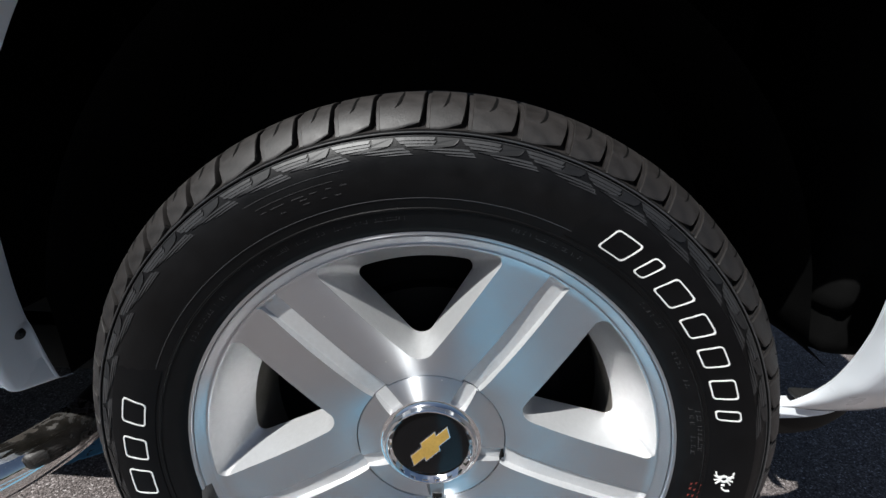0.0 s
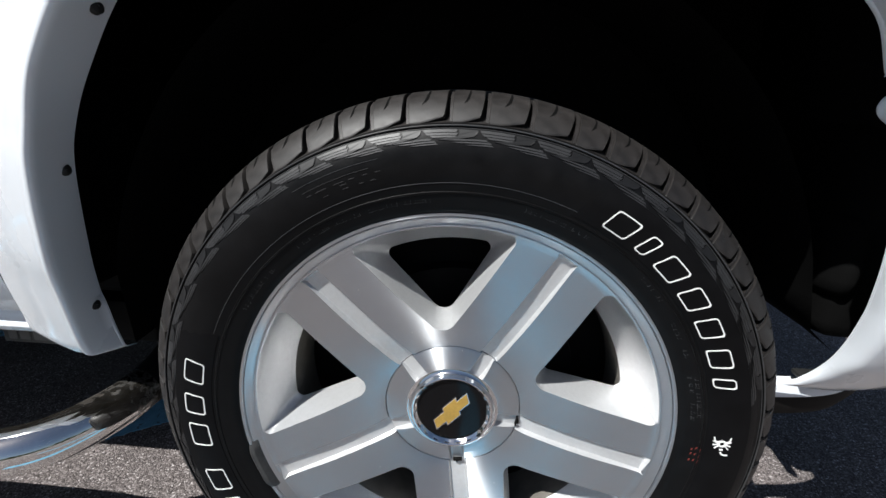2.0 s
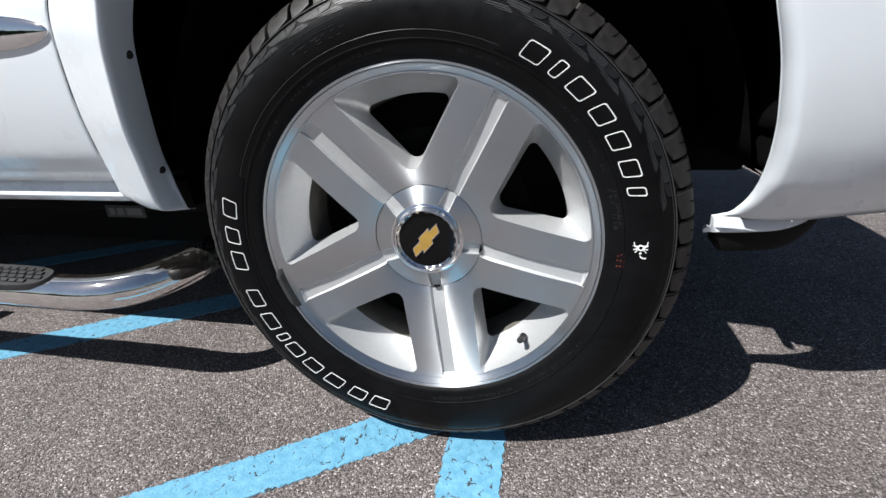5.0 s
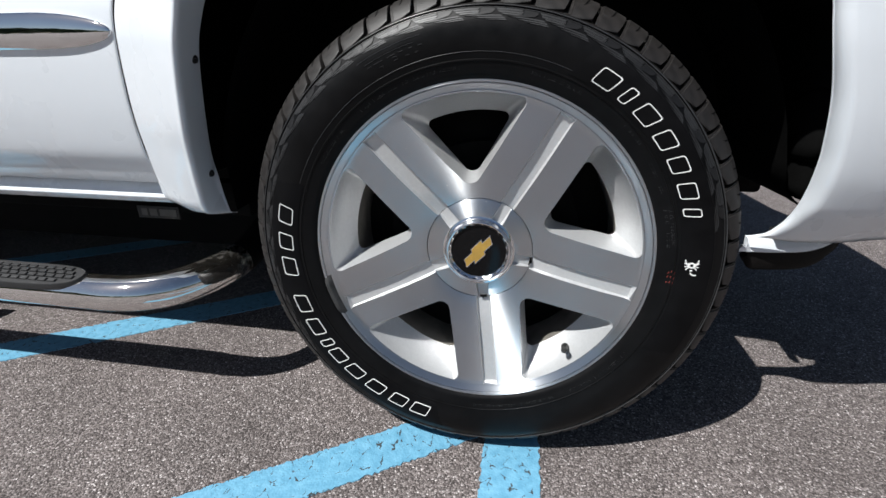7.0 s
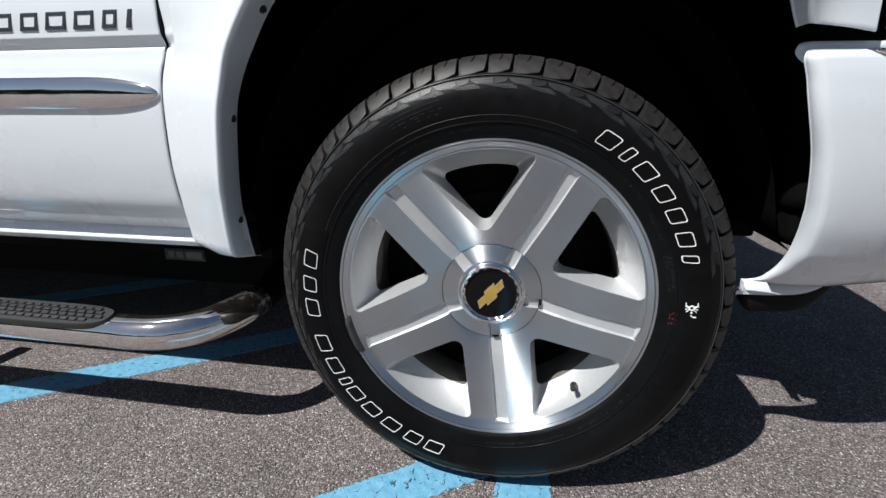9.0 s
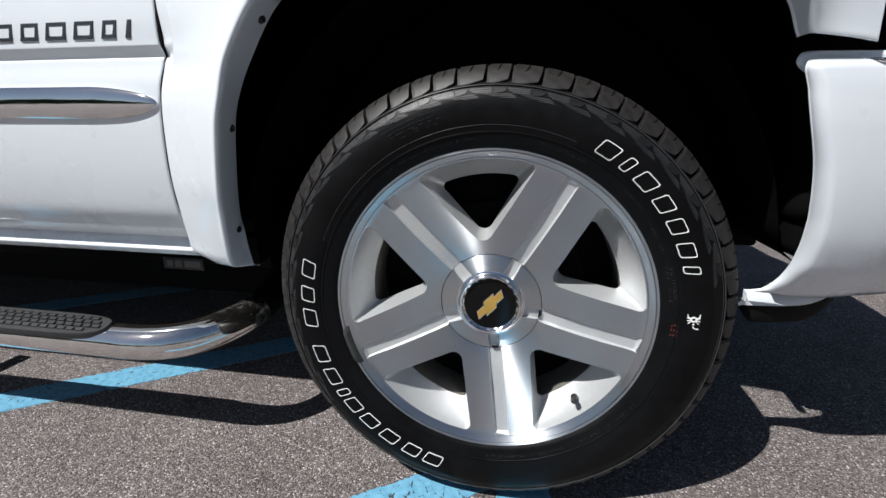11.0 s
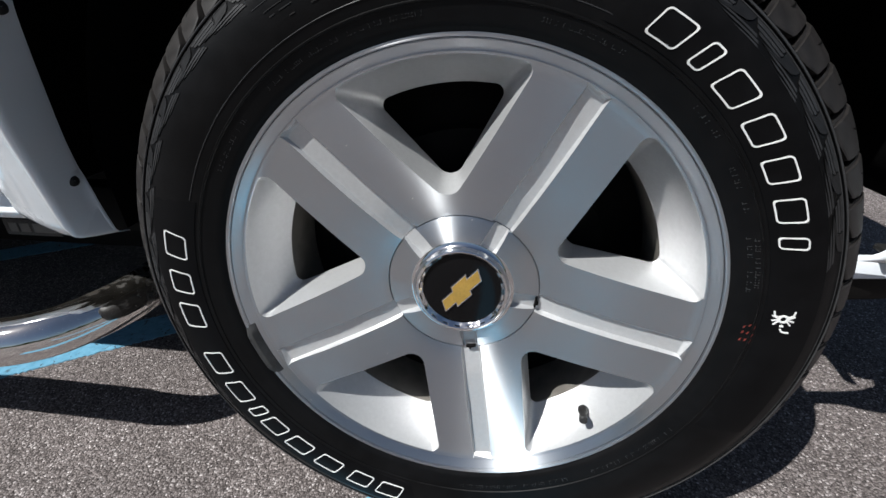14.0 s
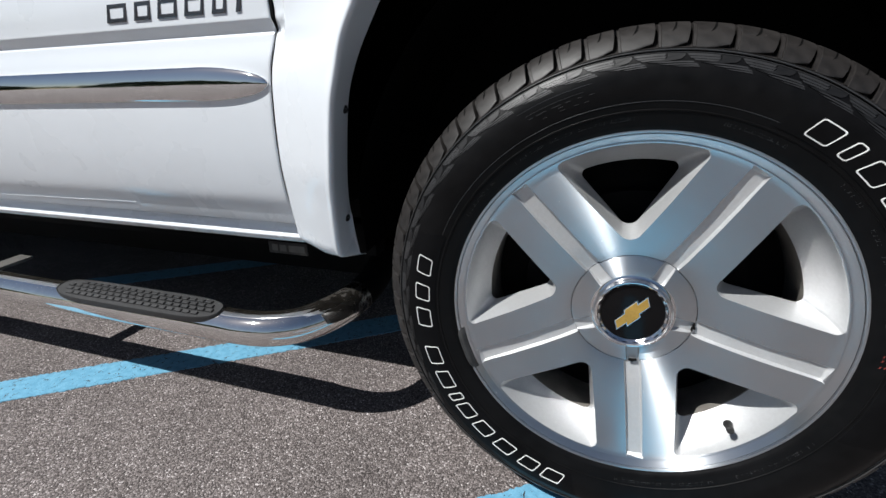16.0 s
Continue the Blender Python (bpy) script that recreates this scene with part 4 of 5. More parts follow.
def wall_strip(bm, quads, h, edge=0.0006):
    """Raised patch on the sidewall from a loop of (r, angle) points."""
    low = [bm.verts.new(on_wall(r, t, -0.001)) for r, t in quads]
    top = [bm.verts.new(on_wall(r, t, h)) for r, t in quads]
    n = len(quads)
    for k in range(n):
        bm.faces.new((low[k], low[(k + 1) % n], top[(k + 1) % n], top[k]))
    bm.faces.new(top)


def letter_frame(wheel, r, th, width, height=0.0235):
    """A plain hollow slanted sign, outlined in white. Reads clockwise, its top outward."""
    lean = 0.006
    line = 0.0013

    def place(a, b):
        rr = r + b
        return rr, th - math.degrees((a + lean * b / height) / r)

    def loop(w, h, k, n=5):
        pts = []
        for cx, cy, a0 in ((w - k, h - k, 0), (-w + k, h - k, 90), (-w + k, -h + k, 180), (w - k, -h + k, 270)):
            for i in range(n):
                a = radians(a0 + 90 * i / (n - 1))
                pts.append((cx + k * math.cos(a), cy + k * math.sin(a)))
        full = []
        for p, q in zip(pts, pts[1:] + pts[:1]):
            m = max(1, int(math.dist(p, q) / 0.003))
            full += [(p[0] + (q[0] - p[0]) * k / m, p[1] + (q[1] - p[1]) * k / m) for k in range(m)]
        return full

    outer = loop(width / 2, height / 2, 0.0035)
    inner = [(a * (1 - 2 * line / width), b * (1 - 2 * line / height)) for a, b in outer]
    bm = bmesh.new()
    rings = []
    for pts, h in ((outer, 0.0), (outer, 0.0013), (inner, 0.0013), (inner, 0.0)):
        rings.append([bm.verts.new(on_wall(*place(a, b), h)) for a, b in pts])
    for p, q in zip(rings, rings[1:]):
        for k in range(len(p)):
            k2 = (k + 1) % len(p)
            bm.faces.new((p[k], p[k2], q[k2], q[k]))
    part("sidewall_sign", bm, white_rubber, wheel, "white outlined plain raised sign", 0)


def sidewall_marks(wheel):
    for th, w in ((58.6, 0.029), (52.2, 0.0135), (45.6, 0.029), (37.9, 0.026), (30.8, 0.024), (23.6, 0.024), (17.7, 0.0125)):
        letter_frame(wheel, 0.3175, th, w)
    for th, w in ((252.6, 0.033), (244.8, 0.031), (236.0, 0.034), (227.4, 0.033), (219.6, 0.031), (214.0, 0.014), (207.4, 0.034), (198.6, 0.034), (185.6, 0.033), (177.4, 0.028), (168.9, 0.030)):
        letter_frame(wheel, 0.3205, th, w)
    # plain white sign after the name: a small ring with short dashes, a dot and a hook
    bm = bmesh.new()
    c_r, c_t = 0.3165, 3.1

    def dash(path, w=0.00065):
        for (r0, u0), (r1, u1) in zip(path, path[1:]):
            n = math.hypot(r1 - r0, u1 - u0)
            a, b = w * (u1 - u0) / n, w * (r1 - r0) / n
            wall_strip(bm, [(c_r + r + sa * a, c_t + math.degrees((u - sa * b) / c_r)) for r, u, sa in ((r0, u0, 1), (r1, u1, 1), (r1, u1, -1), (r0, u0, -1))], 0.0014)

    ring = [(0.0036 * math.cos(2 * math.pi * k / 12), 0.0036 * math.sin(2 * math.pi * k / 12)) for k in range(13)]
    dash(ring, 0.0011)
    for side in (-1, 1):
        dash([(side * 0.0036, 0.002), (side * 0.0078, 0.0035), (side * 0.0086, 0.0085)])
        dash([(side * 0.0040, 0.0002), (side * 0.0095, 0.0030)])
        dash([(side * 0.0040, -0.0012), (side * 0.0092, -0.0028)])
        dash([(side * 0.0032, -0.0024), (side * 0.0072, -0.0072)])
    dash([(0.0001, -0.0072), (-0.0001, -0.0072), (0.0001, -0.0090)], 0.0016)
    dash([(-0.0004, -0.0115), (0.0010, -0.0140), (0.0040, -0.0152), (0.0078, -0.0150)], 0.0008)
    part("sidewall_emblem", bm, white_rubber, wheel, "small white sidewall sign", 0)
    bm = bmesh.new()
    rng = random.Random(3)
    for k in range(9):
        r, t = 0.289 + 0.004 * (k % 3), 357.2 + 1.6 * (k // 3) + rng.uniform(-0.3, 0.3)
        wall_strip(bm, [(r - 0.0010, t - 0.45), (r - 0.0006, t + 0.1), (r + 0.0011, t + 0.25), (r + 0.0003, t - 0.35)], 0.0003)
    part("stamp_bars", bm, red_mark, wheel, "faded red ink stamp", 0)
    # shoulder ornament: ribbed bars with a smooth flag between each two and pointed tails below
    for k in range(22):
        g = 15.75 + 9.15 * k
        bm = bmesh.new()
        for ra, rb, t0, t1 in ((0.3588, 0.3562, g + 7.4, g + 1.75), (0.3556, 0.3535, g + 7.0, g + 1.65), (0.3529, 0.3512, g + 6.2, g + 1.9)):
            pts = [(ra, t0 + (t1 - t0) * q / 4) for q in range(5)]
            back = [(rb, t0 - 0.35 + (t1 + 0.25 - t0 + 0.35) * q / 4) for q in (4, 3, 2, 1, 0)]
            wall_strip(bm, pts + back, 0.0009)
        part("shoulder_rib", bm, slick_rubber, wheel, "", 0)
        bm = bmesh.new()
        for ra, rb, t0, t1 in ((0.3504, 0.3487, g + 4.6, g - 2.9), (0.3481, 0.3464, g + 2.8, g - 3.6), (0.3458, 0.3445, g + 0.6, g - 3.9)):
            pts = [(ra - 0.0012 * (1 - q / 4), t0 + (t1 - t0) * q / 4) for q in range(5)]
            back = [(rb - 0.0004 * (1 - q / 4), t0 + (t1 - 0.3 - t0) * q / 4) for q in (4, 3, 2, 1)]
            wall_strip(bm, pts + back, 0.0008)
        part("shoulder_tail", bm, slick_rubber, wheel, "", 0)
        bm = bmesh.new()
        left = [(0.3588, g + 1.55), (0.3550, g + 1.45), (0.3524, g + 1.75), (0.3509, g + 3.2), (0.3495, g + 4.9)]
        right = [(0.3491, g + 3.4), (0.3505, g + 0.9), (0.3524, g - 0.8), (0.3554, g - 1.35), (0.3588, g - 1.55)]
        wall_strip(bm, left + right, 0.0011)
        part("shoulder_flag", bm, glossy_rubber, wheel, "", 0)
    # moulded small print: plain bars
    bm = bmesh.new()
    for a0, a1, r in ((96, 128, 0.2872), (134, 150, 0.2862), (62, 76, 0.2875), (40, 48, 0.2900), (25, 36, 0.2875), (8, 20, 0.2855), (9, 19, 0.2915), (268, 300, 0.289), (306, 330, 0.289)):
        t = a0
        while t < a1:
            w = rng.uniform(0.10, 0.32)
            if rng.random() > 0.2:
                # a sign: one or two specks, and sometimes a dash across
                for lo, hi in rng.choice((((-1.8, -0.5), (0.4, 1.8)), ((-1.8, 1.6),), ((-1.7, -0.9),), ((0.9, 1.8), (-1.8, -1.1)))):
                    wall_strip(bm, [(r + lo / 1000, t), (r + lo / 1000, t + w * 0.5), (r + hi / 1000, t + w * 0.45), (r + hi / 1000, t)], 0.0004)
                if rng.random() > 0.5:
                    wall_strip(bm, [(r - 0.0018, t), (r - 0.0018, t + w + 0.15), (r - 0.0014, t + w + 0.15), (r - 0.0014, t)], 0.0004)
            t += w + rng.choice((0.3, 0.34, 0.9))
    for r, t0, t1 in ((0.3380, 104.4, 121.2), (0.3310, 106.4, 119.7)):
        for k in range(10):
            a, b = t0 + (t1 - t0) * k / 10, t0 + (t1 - t0) * (k + 1) / 10
            wall_strip(bm, [(r, a), (r + 0.0005, a), (r + 0.0005, b), (r, b)], 0.0005)
    for r, spans in ((0.3258, ((104.4, 105.4), (106.9, 107.8), (109.4, 110.5), (111.5, 113.6), (115.0, 117.4), (118.2, 119.2))), (0.3226, ((111.2, 112.4),)), (0.3185, ((105.6, 106.6), (108.0, 108.9), (111.0, 112.2), (115.3, 116.3)))):
        for a, b in spans:
            wall_strip(bm, [(r, a), (r + 0.0007, a), (r + 0.0007, b), (r, b)], 0.0006)
    tagged(part("moulded_print", bm, moulded_rubber, wheel, "raised black small print", 0), kind="stuff")


def groove_angles():
    """The grooves between the shoulder blocks, at uneven pitch, in degrees."""
    known = [150.3, 144.5, 138.8, 133.6, 128.5, 122.8, 115.8, 110.0, 104.6, 98.9, 92.1, 86.4, 79.5, 72.6, 66.7, 61.2, 55.9, 50.2, 44.4]
    pitch = [(5.6, 5.9, 6.8, 5.6, 6.0, 6.8, 5.5)[k % 7] for k in range(42)]
    f = (known[-1] - known[0] + 360) / sum(pitch)
    for p in pitch[:-1]:
        known.append(known[-1] - p * f)
    return known


def tread_blocks(wheel):
    """The shoulder blocks one by one, each with a curved sipe, and a low rib in the groove beside it; then the inner rows."""
    prof = [(0.3654, -0.0142), (0.3705, -0.0112), (0.3775, -0.0058), (0.3850, 0.0015), (0.3912, 0.0105), (0.3948, 0.0215), (0.3966, 0.036), (0.3974, 0.052), (0.3976, 0.068)]
    run = [0.0]
    for (r0, y0), (r1, y1) in zip(prof, prof[1:]):
        run.append(run[-1] + math.hypot(r1 - r0, y1 - y0))

    def at(s, deg, h):
        """The point at the share s of the way up the profile, h above it."""
        d = s * run[-1]
        r, y = float(np.interp(d, run, [p[0] for p in prof])), float(np.interp(d, run, [p[1] for p in prof]))
        r2, y2 = float(np.interp(d + 0.003, run, [p[0] for p in prof])), float(np.interp(d + 0.003, run, [p[1] for p in prof]))
        r1, y1 = float(np.interp(d - 0.003, run, [p[0] for p in prof])), float(np.interp(d - 0.003, run, [p[1] for p in prof]))
        n = math.hypot(r2 - r1, y2 - y1)
        r, y = r + h * (y2 - y1) / n, y - h * (r2 - r1) / n
        a = radians(deg)
        return (r * math.cos(a), y, r * math.sin(a))

    def low(f):
        """Where the block's foot runs: flush at one corner, cut away and rounded at the other."""
        return (0.0 if f < 0.35 else 0.07 * ((f - 0.35) / 0.65) ** 1.1) + (0.02 if f > 0.98 else 0.0)

    def sheet(bm, cols):
        vs = [[bm.verts.new(p) for p in col] for col in cols]
        for p, q in zip(vs, vs[1:]):
            for k in range(len(p) - 1):
                bm.faces.new((p[k], p[k + 1], q[k + 1], q[k]))

    meshes = {}
    for pitch in (5.2, 5.7, 6.2, 6.9):
        half = (pitch - 0.95) / 2
        bm = bmesh.new()
        cols = []
        for f, h in ((0.0, -0.008), (0.0, -0.0007), (0.014, 0.0), (0.03, 0.0), (0.3, 0.0), (0.55, 0.0), (0.8, 0.0), (0.97, 0.0), (0.986, 0.0), (1.0, -0.0007), (1.0, -0.008)):
            a, s0 = half - 2 * half * f, low(f)
            foot = min(h, -0.0006 - 0.0075 * max(0.0, f - 0.3) / 0.7)
            rows = [(s0, foot), (s0, min(h, -0.0005)), (s0 + 0.014, h), (s0 + 0.03, h)] + [(s0 + (1 - s0) * u, h) for u in (0.12, 0.25, 0.4, 0.55, 0.7, 0.85, 1.0)]
            # towards the foot the block narrows and the groove opens
            cols.append([at(s, a + 0.55 * f ** 4 * max(0.0, 0.26 - s) / 0.26, d) for s, d in rows])
        sheet(bm, cols)
        sheet(bm, [[at(s, a, h) for s in (0.02, 0.2, 0.4, 0.6, 0.8, 1.0)] for a, h in ((-half - 0.46, -0.008), (-half - 0.46, -0.0018), (-half - 1.0, -0.0018), (-half - 1.0, -0.008))])
        # the sipe, not cut: its shade laid on as a thin curved dark strip
        hook = ((0.52, 0.62, 0.016), (0.52, 0.50, 0.026), (0.505, 0.41, 0.034), (0.47, 0.33, 0.034), (0.42, 0.27, 0.026), (0.36, 0.24, 0.006))
        pairs = [[bm.verts.new(at(s, half - 2 * half * (f + w), 0.0003)) for w in (-wide, wide)] for f, s, wide in hook]
        for p, q in zip(pairs, pairs[1:]):
            bm.faces.new((p[0], p[1], q[1], q[0])).material_index = 1
        bmesh.ops.recalc_face_normals(bm, faces=bm.faces)
        me = bpy.data.meshes.new("tread_block")
        bm.to_mesh(me)
        bm.free()
        me.materials.append(tread_rubber)
        me.materials.append(liner_black)
        me.polygons.foreach_set("use_smooth", [True] * len(me.polygons))
        me.set_sharp_from_angle(angle=radians(32))
        meshes[pitch] = me
    cuts = groove_angles()
    for a, b in zip(cuts, cuts[1:] + [cuts[0] - 360]):
        me = meshes[min(meshes, key=lambda p: abs(p - (a - b)))]
        ob = new("tread_block", me)
        ob.parent = wheel
        ob.rotation_euler = (0, -radians((a + b) / 2), 0)
    bm = bmesh.new()
    n = 60
    for row, (y0, y1, off) in enumerate(((0.076, 0.104, 0.4), (0.112, 0.140, 0.1), (0.148, 0.215, 0.7))):
        for k in range(n):
            a = 360 * (k + off) / n
            loops = []
            for f in (-2.55, 2.55):
                ca, sa = math.cos(radians(a + f)), math.sin(radians(a + f))
                sk = 0.006 if f > 0 else -0.006
                loops.append([(r * ca, y + sk, r * sa) for r, y in ((0.388, y0), (0.3988, y0), (0.3988, y1), (0.388, y1))])
            loft(bm, loops)
    tagged(part("tread_rows", bm, tread_rubber, wheel, "inner tread blocks", 30), kind="stuff")


def window_outline(h, ro, ra=0.016, rc=0.009, n=7):
    """The outline of one wheel window, its axis along +b: two spoke edges at 36 degrees, a rounded root and an arc outside."""
    s, c = math.sin(radians(36)), math.cos(radians(36))
    pts = []
    mid = (h + ra) / s
    for k in range(2 * n + 1):
        a = radians(-144 + 108 * k / (2 * n))
        pts.append((ra * math.cos(a), mid + ra * math.sin(a)))
    m = math.sqrt((ro - rc) ** 2 - (h + rc) ** 2)
    cx, cy = -(h + rc) * c + m * s, (h + rc) * s + m * c
    phi = math.degrees(math.atan2(cy, cx))
    for k in range(n + 1):
        a = radians(-36 + (phi + 36) * k / n)
        pts.append((cx + rc * math.cos(a), cy + rc * math.sin(a)))
    for k in range(1, 2 * n):
        a = radians(phi + (180 - 2 * phi) * k / (2 * n))
        pts.append((ro * math.cos(a), ro * math.sin(a)))
    for k in range(n + 1):
        a = radians(180 - phi + (36 + phi) * k / n)
        pts.append((-cx + rc * math.cos(a), cy + rc * math.sin(a)))
    return pts


def turned(a, b, y, th):
    """From (lateral, radial) to the wheel's own axes, the radial axis at th degrees."""
    t = radians(th)
    return (b * math.cos(t) + a * math.sin(t), y, b * math.sin(t) - a * math.cos(t))


def carve(name, base, cutters, wheel, label, bevel, angle=32):
    """Cuts bmeshes out of a bmesh, keeps the cutters' material on the cut faces, and rounds the arrises."""
    def temp(bm, mats):
        bmesh.ops.recalc_face_normals(bm, faces=bm.faces)
        me = bpy.data.meshes.new("tool")
        bm.to_mesh(me)
        bm.free()
        me.polygons.foreach_set("use_smooth", [True] * len(me.polygons))
        for m in mats:
            me.materials.append(m)
        return new("tool", me)

    body = temp(base, [machined, silver_paint])
    tools = [temp(c, [machined, silver_paint]) for c in cutters]
    for t in tools:
        md = body.modifiers.new("cut", "BOOLEAN")
        md.operation, md.solver, md.object = "DIFFERENCE", "EXACT", t
    if bevel:
        bv = body.modifiers.new("arris", "BEVEL")
        bv.width, bv.segments, bv.limit_method, bv.angle_limit, bv.use_clamp_overlap = bevel, 2, "ANGLE", radians(34), True
    body.modifiers.new("normals", "WEIGHTED_NORMAL").keep_sharp = False
    dg = bpy.context.evaluated_depsgraph_get()
    me = bpy.data.meshes.new_from_object(body.evaluated_get(dg))
    me.name = name
    for o in [body] + tools:
        bpy.data.objects.remove(o)
    return part_mesh(name, me, [], wheel, label, 0)


def groove_cutter(th, r0, r1, half, floor):
    """A trough along a spoke; floor gives its depth at each radius."""
    bm = bmesh.new()
    rows = [r0 + (r1 - 0.004 - r0) * k / 18 for k in range(19)]
    loops = []
    for r in rows:
        y = floor(r)
        loops.append([turned(a, r, yy, th) for a, yy in ((-half - 0.004, -0.05), (-half - 0.0012, y - 0.0065), (-half + 0.0012, y), (half - 0.0012, y), (half + 0.0012, y - 0.0065), (half + 0.004, -0.05))])
    loops.append([turned(a, r1 + e, yy, th) for a, yy, e in ((-half - 0.004, -0.05, 0.006), (-half - 0.0015, floor(r1) - 0.0065, 0.002), (-half + 0.0012, floor(r1) - 0.001, -0.002), (half - 0.0012, floor(r1) - 0.001, -0.002), (half + 0.0015, floor(r1) - 0.0065, 0.002), (half + 0.004, -0.05, 0.006))])
    loft(bm, loops, True, 1)
    return bm


def face_y(r):
    return float(np.interp(r, [p[0] for p in FACE], [p[1] for p in FACE]))


def rim(wheel):
    trough = curve((0.06, 0.09, 0.124, 0.132, 0.20, 0.2535), (0.0400, 0.0333, 0.0240, 0.0224, 0.0134, 0.0068))
    back = [(0.2715, 0.014), (0.262, 0.03), (0.240, 0.058)]
    base = lathe(FACE + back + [(0.0898, 0.062)], 200, closed=True)
    cutters = []
    for th in SPOKES:
        bm = bmesh.new()
        loops = []
        for y, h, ro in ((-0.03, 0.0500, 0.2610), (-0.001, 0.0572, 0.2542), (0.007, 0.0592, 0.2524), (0.018, 0.0616, 0.2485), (0.031, 0.0640, 0.2420), (0.046, 0.0666, 0.2335), (0.058, 0.0688, 0.2250), (0.085, 0.0700, 0.2200)):
            loops.append([turned(a, b, y, th + 36) for a, b in window_outline(h, ro)])
        loft(bm, loops, True, 1)
        cutters.append(bm)
        cutters.append(groove_cutter(th, 0.07, 0.2535, 0.0115, trough))
    return carve("rim", base, cutters, wheel, "machined aluminium five-spoke rim with silver painted windows", 0.0011)


def centre_cap(wheel):
    prof = [(0.0560, 0.0225), (0.0610, 0.0222), (0.0655, 0.0226), (0.0690, 0.0234), (0.0780, 0.0256), (0.0860, 0.0278), (0.0884, 0.0290), (0.0891, 0.0310), (0.0891, 0.048), (0.056, 0.048)]
    base = lathe(prof, 140, closed=True)
    cutters = [groove_cutter(th, 0.050, 0.097, 0.0090, lambda r: 0.0300 + 0.08 * (r - 0.06)) for th in SPOKES]
    cap = carve("centre_cap", base, cutters, wheel, "machined centre cap with five notches and a chrome ring", 0.0007)
    # dark spring clips showing at the ends of two notches
    for th in (SPOKES[4], SPOKES[3]):
        bm = bmesh.new()
        loft(bm, [[turned(a, r, y, th) for a, r in ((-0.0062, 0.0868), (0.0058, 0.0868), (0.0058, 0.0886), (0.0018, 0.0886), (0.0018, 0.0910), (-0.0002, 0.0910), (-0.0002, 0.0886), (-0.0062, 0.0886))] for y in (0.036, 0.0262)])
        part("spring_clip", bm, frame_black, cap, "small black spring clip", 20)
    return cap


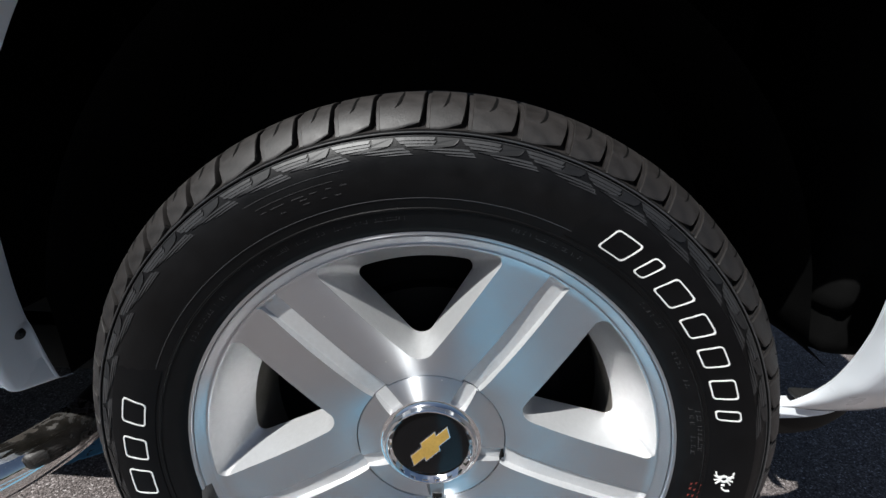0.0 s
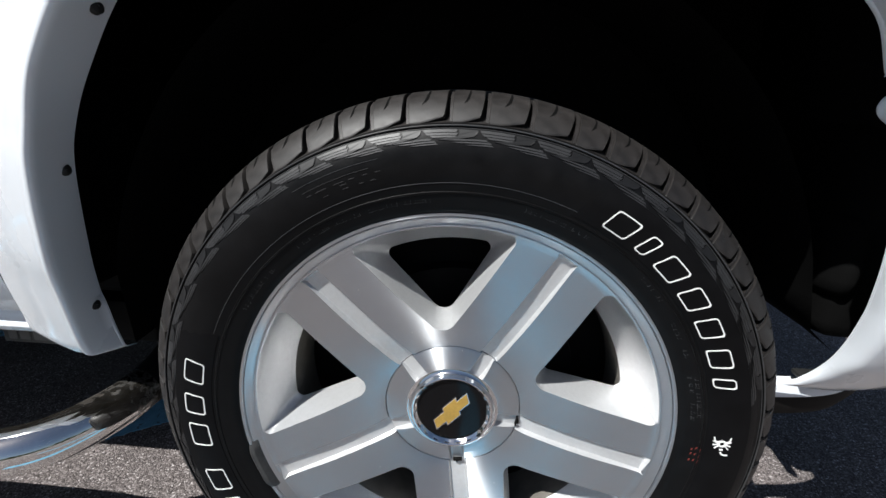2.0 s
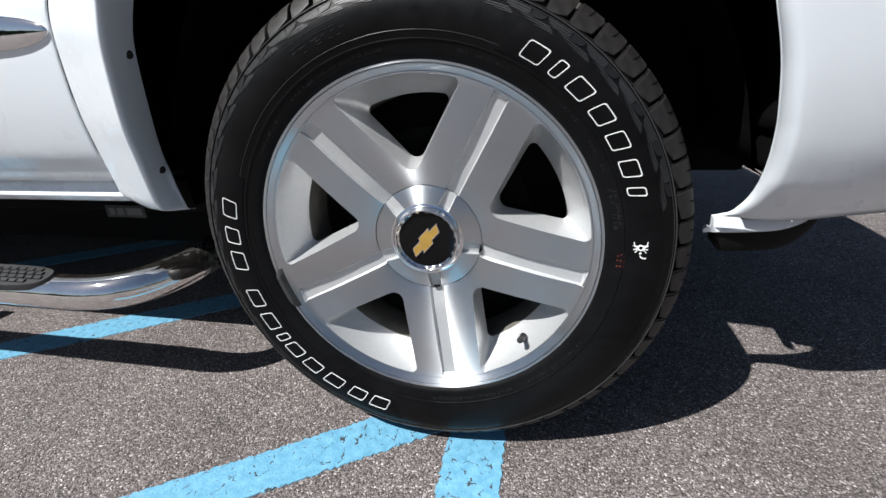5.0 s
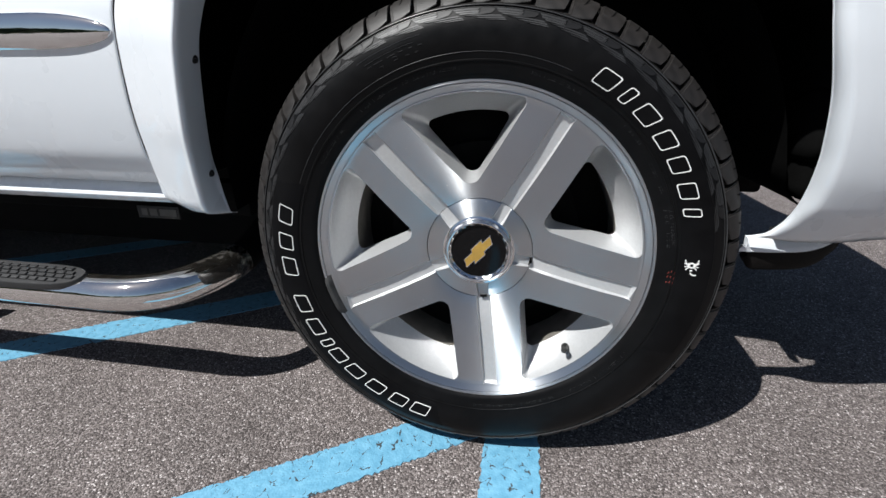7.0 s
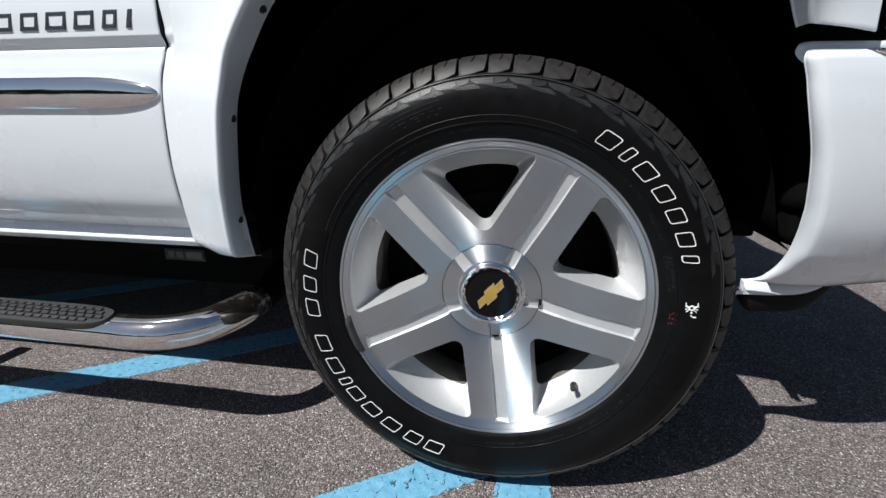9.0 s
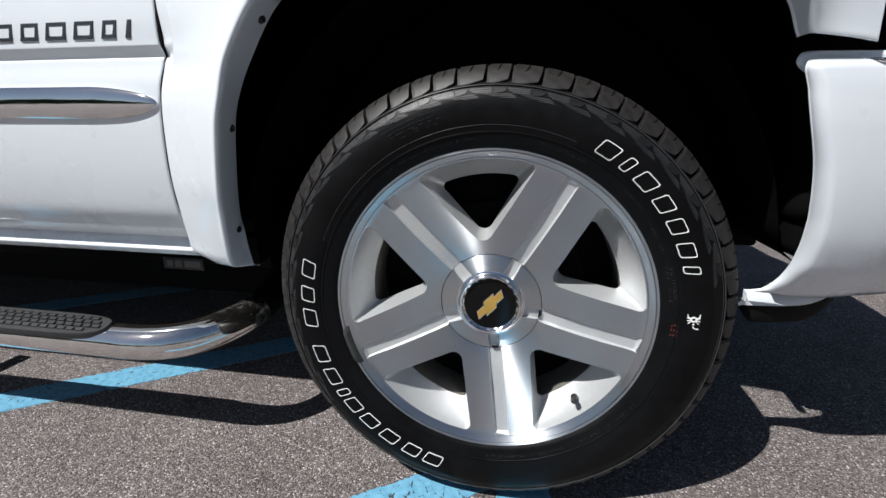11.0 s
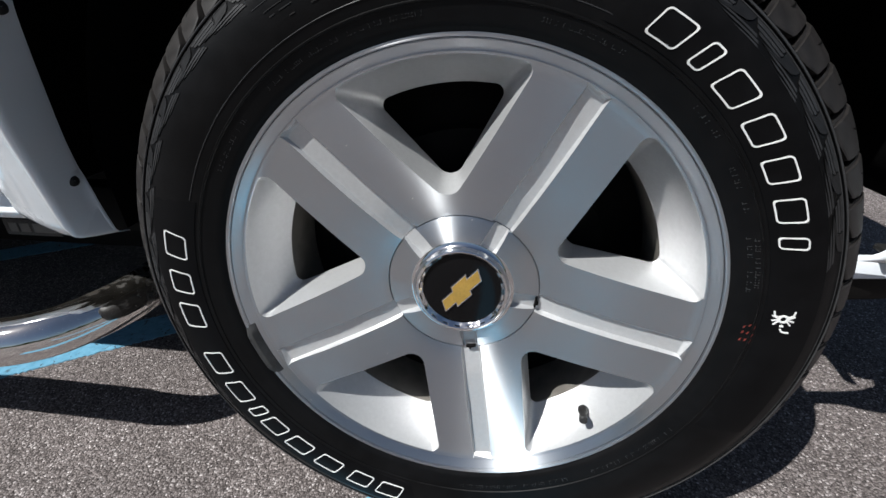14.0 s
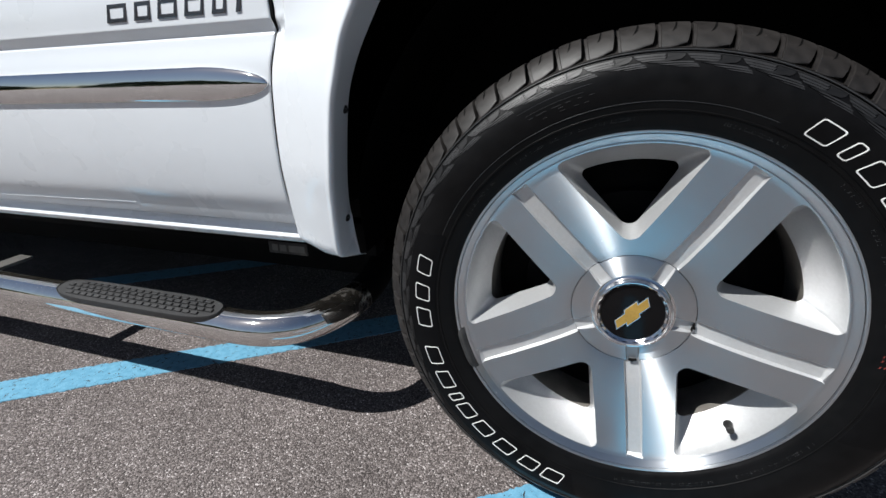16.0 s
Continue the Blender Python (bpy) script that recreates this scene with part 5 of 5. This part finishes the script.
def cap_ring(wheel):
    bm = bmesh.new()
    n = 160
    rings = []
    for k in range(n):
        a = 2 * math.pi * k / n
        up = k % 8 < 4
        prof = [(0.0455, 0.0230), (0.0457, 0.0190), (0.0466 if up else 0.0461, 0.0176 if up else 0.0184), (0.0490 if up else 0.0487, 0.0152 if up else 0.0166), (0.0496, 0.0142), (0.0506, 0.0134), (0.0518, 0.0132), (0.0530, 0.0140), (0.0537, 0.0156),
                (0.0545, 0.0180), (0.0558, 0.0200), (0.0580, 0.0216), (0.0602, 0.0222), (0.0604, 0.0320), (0.0455, 0.0320)]
        rings.append([bm.verts.new((r * math.cos(a), y, r * math.sin(a))) for r, y in prof])
    m = len(prof)
    for k in range(n):
        p, q = rings[k], rings[(k + 1) % n]
        for j in range(m):
            bm.faces.new((p[j], p[(j + 1) % m], q[(j + 1) % m], q[j]))
    part("chrome_ring", bm, ring_chrome, wheel, "chrome ring with a notched edge round the emblem disc", 25)
    part("emblem_disc", lathe([(0.0005, 0.0176), (0.02, 0.0178), (0.038, 0.0184), (0.0455, 0.0194), (0.0457, 0.028), (0.0005, 0.028)], 96), emblem_black, wheel, "glossy black emblem disc")
    for name, m, k, y, lab in (("emblem_edge", satin_chrome, 0.0014, 0.0162, "thin bright edge"), ("emblem_bar", gold, 0.0, 0.0156, "plain slanted gold bar emblem")):
        bm = bmesh.new()
        turn = radians(47)
        lean = -0.6
        long, mid, thin, tall = 0.0296 + k, 0.0112 + k, 0.0056 + k, 0.0106 + k
        outline = [(-long, -thin), (-mid, -thin), (-mid, -tall), (mid, -tall), (mid, -thin), (long, -thin), (long, thin), (mid, thin), (mid, tall), (-mid, tall), (-mid, thin), (-long, thin)]
        loops = []
        for yy in (y + 0.003, y):
            loop = []
            for a, b in outline:
                a2 = a - lean * b
                loop.append((a2 * math.cos(turn) - b * math.sin(turn), yy, a2 * math.sin(turn) + b * math.cos(turn)))
            loops.append(loop)
        loft(bm, loops)
        part(name, bm, m, wheel, lab, 0)


def wheel_small_parts(wheel):
    # valve, standing out of the window floor
    d = Vector((-0.15, -0.92, 0.36)).normalized()
    base = Vector((0.1585, 0.028, -0.1760))
    pts = [base + d * s for s in (0, 0.006, 0.010, 0.0105, 0.022, 0.0225, 0.031, 0.033)]
    rad = (0.0068, 0.006, 0.0045, 0.0042, 0.0042, 0.0052, 0.0052, 0.003)
    part("valve", tube(pts, lambda i: rad[i], 14), black_plastic, wheel, "black rubber tyre valve with cap")
    # clip-on balance weight on the lip
    bm = bmesh.new()
    loops = []
    for k in range(13):
        th = 191.5 + 16.5 * k / 12
        a = radians(th)
        fat = 0.6 + 0.4 * min(1, min(k, 12 - k) / 2)
        loops.append([(r * math.cos(a), y, r * math.sin(a)) for r, y in ((0.2733, -0.006), (0.2730, -0.0125 * fat), (0.2708, -0.0145 * fat), (0.2658, -0.0130 * fat), (0.2616, -0.0070 * fat), (0.2616, 0.000))])
    loft(bm, loops)
    part("balance_weight", bm, weight_grey, wheel, "dark grey clip-on balance weight")


def front_wheel():
    barrel = lathe([(0.2560, 0.046), (0.2262, 0.0625), (0.2250, 0.070), (0.2246, 0.10), (0.2256, 0.14), (0.228, 0.20), (0.262, 0.23), (0.266, 0.226), (0.234, 0.195), (0.234, 0.08), (0.256, 0.060), (0.262, 0.046)], 120, closed=True)
    wheel = part("front_wheel", barrel, barrel_grey, truck, "aluminium truck wheel with an all-terrain tyre", at=AXLE)
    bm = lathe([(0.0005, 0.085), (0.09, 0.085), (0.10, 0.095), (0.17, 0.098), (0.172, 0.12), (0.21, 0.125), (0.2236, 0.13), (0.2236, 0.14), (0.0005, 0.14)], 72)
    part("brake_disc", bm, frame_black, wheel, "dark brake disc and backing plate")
    tyre(wheel)
    rim(wheel)
    centre_cap(wheel)
    cap_ring(wheel)
    wheel_small_parts(wheel)
    sidewall_marks(wheel)
    tread_blocks(wheel)


front_wheel()
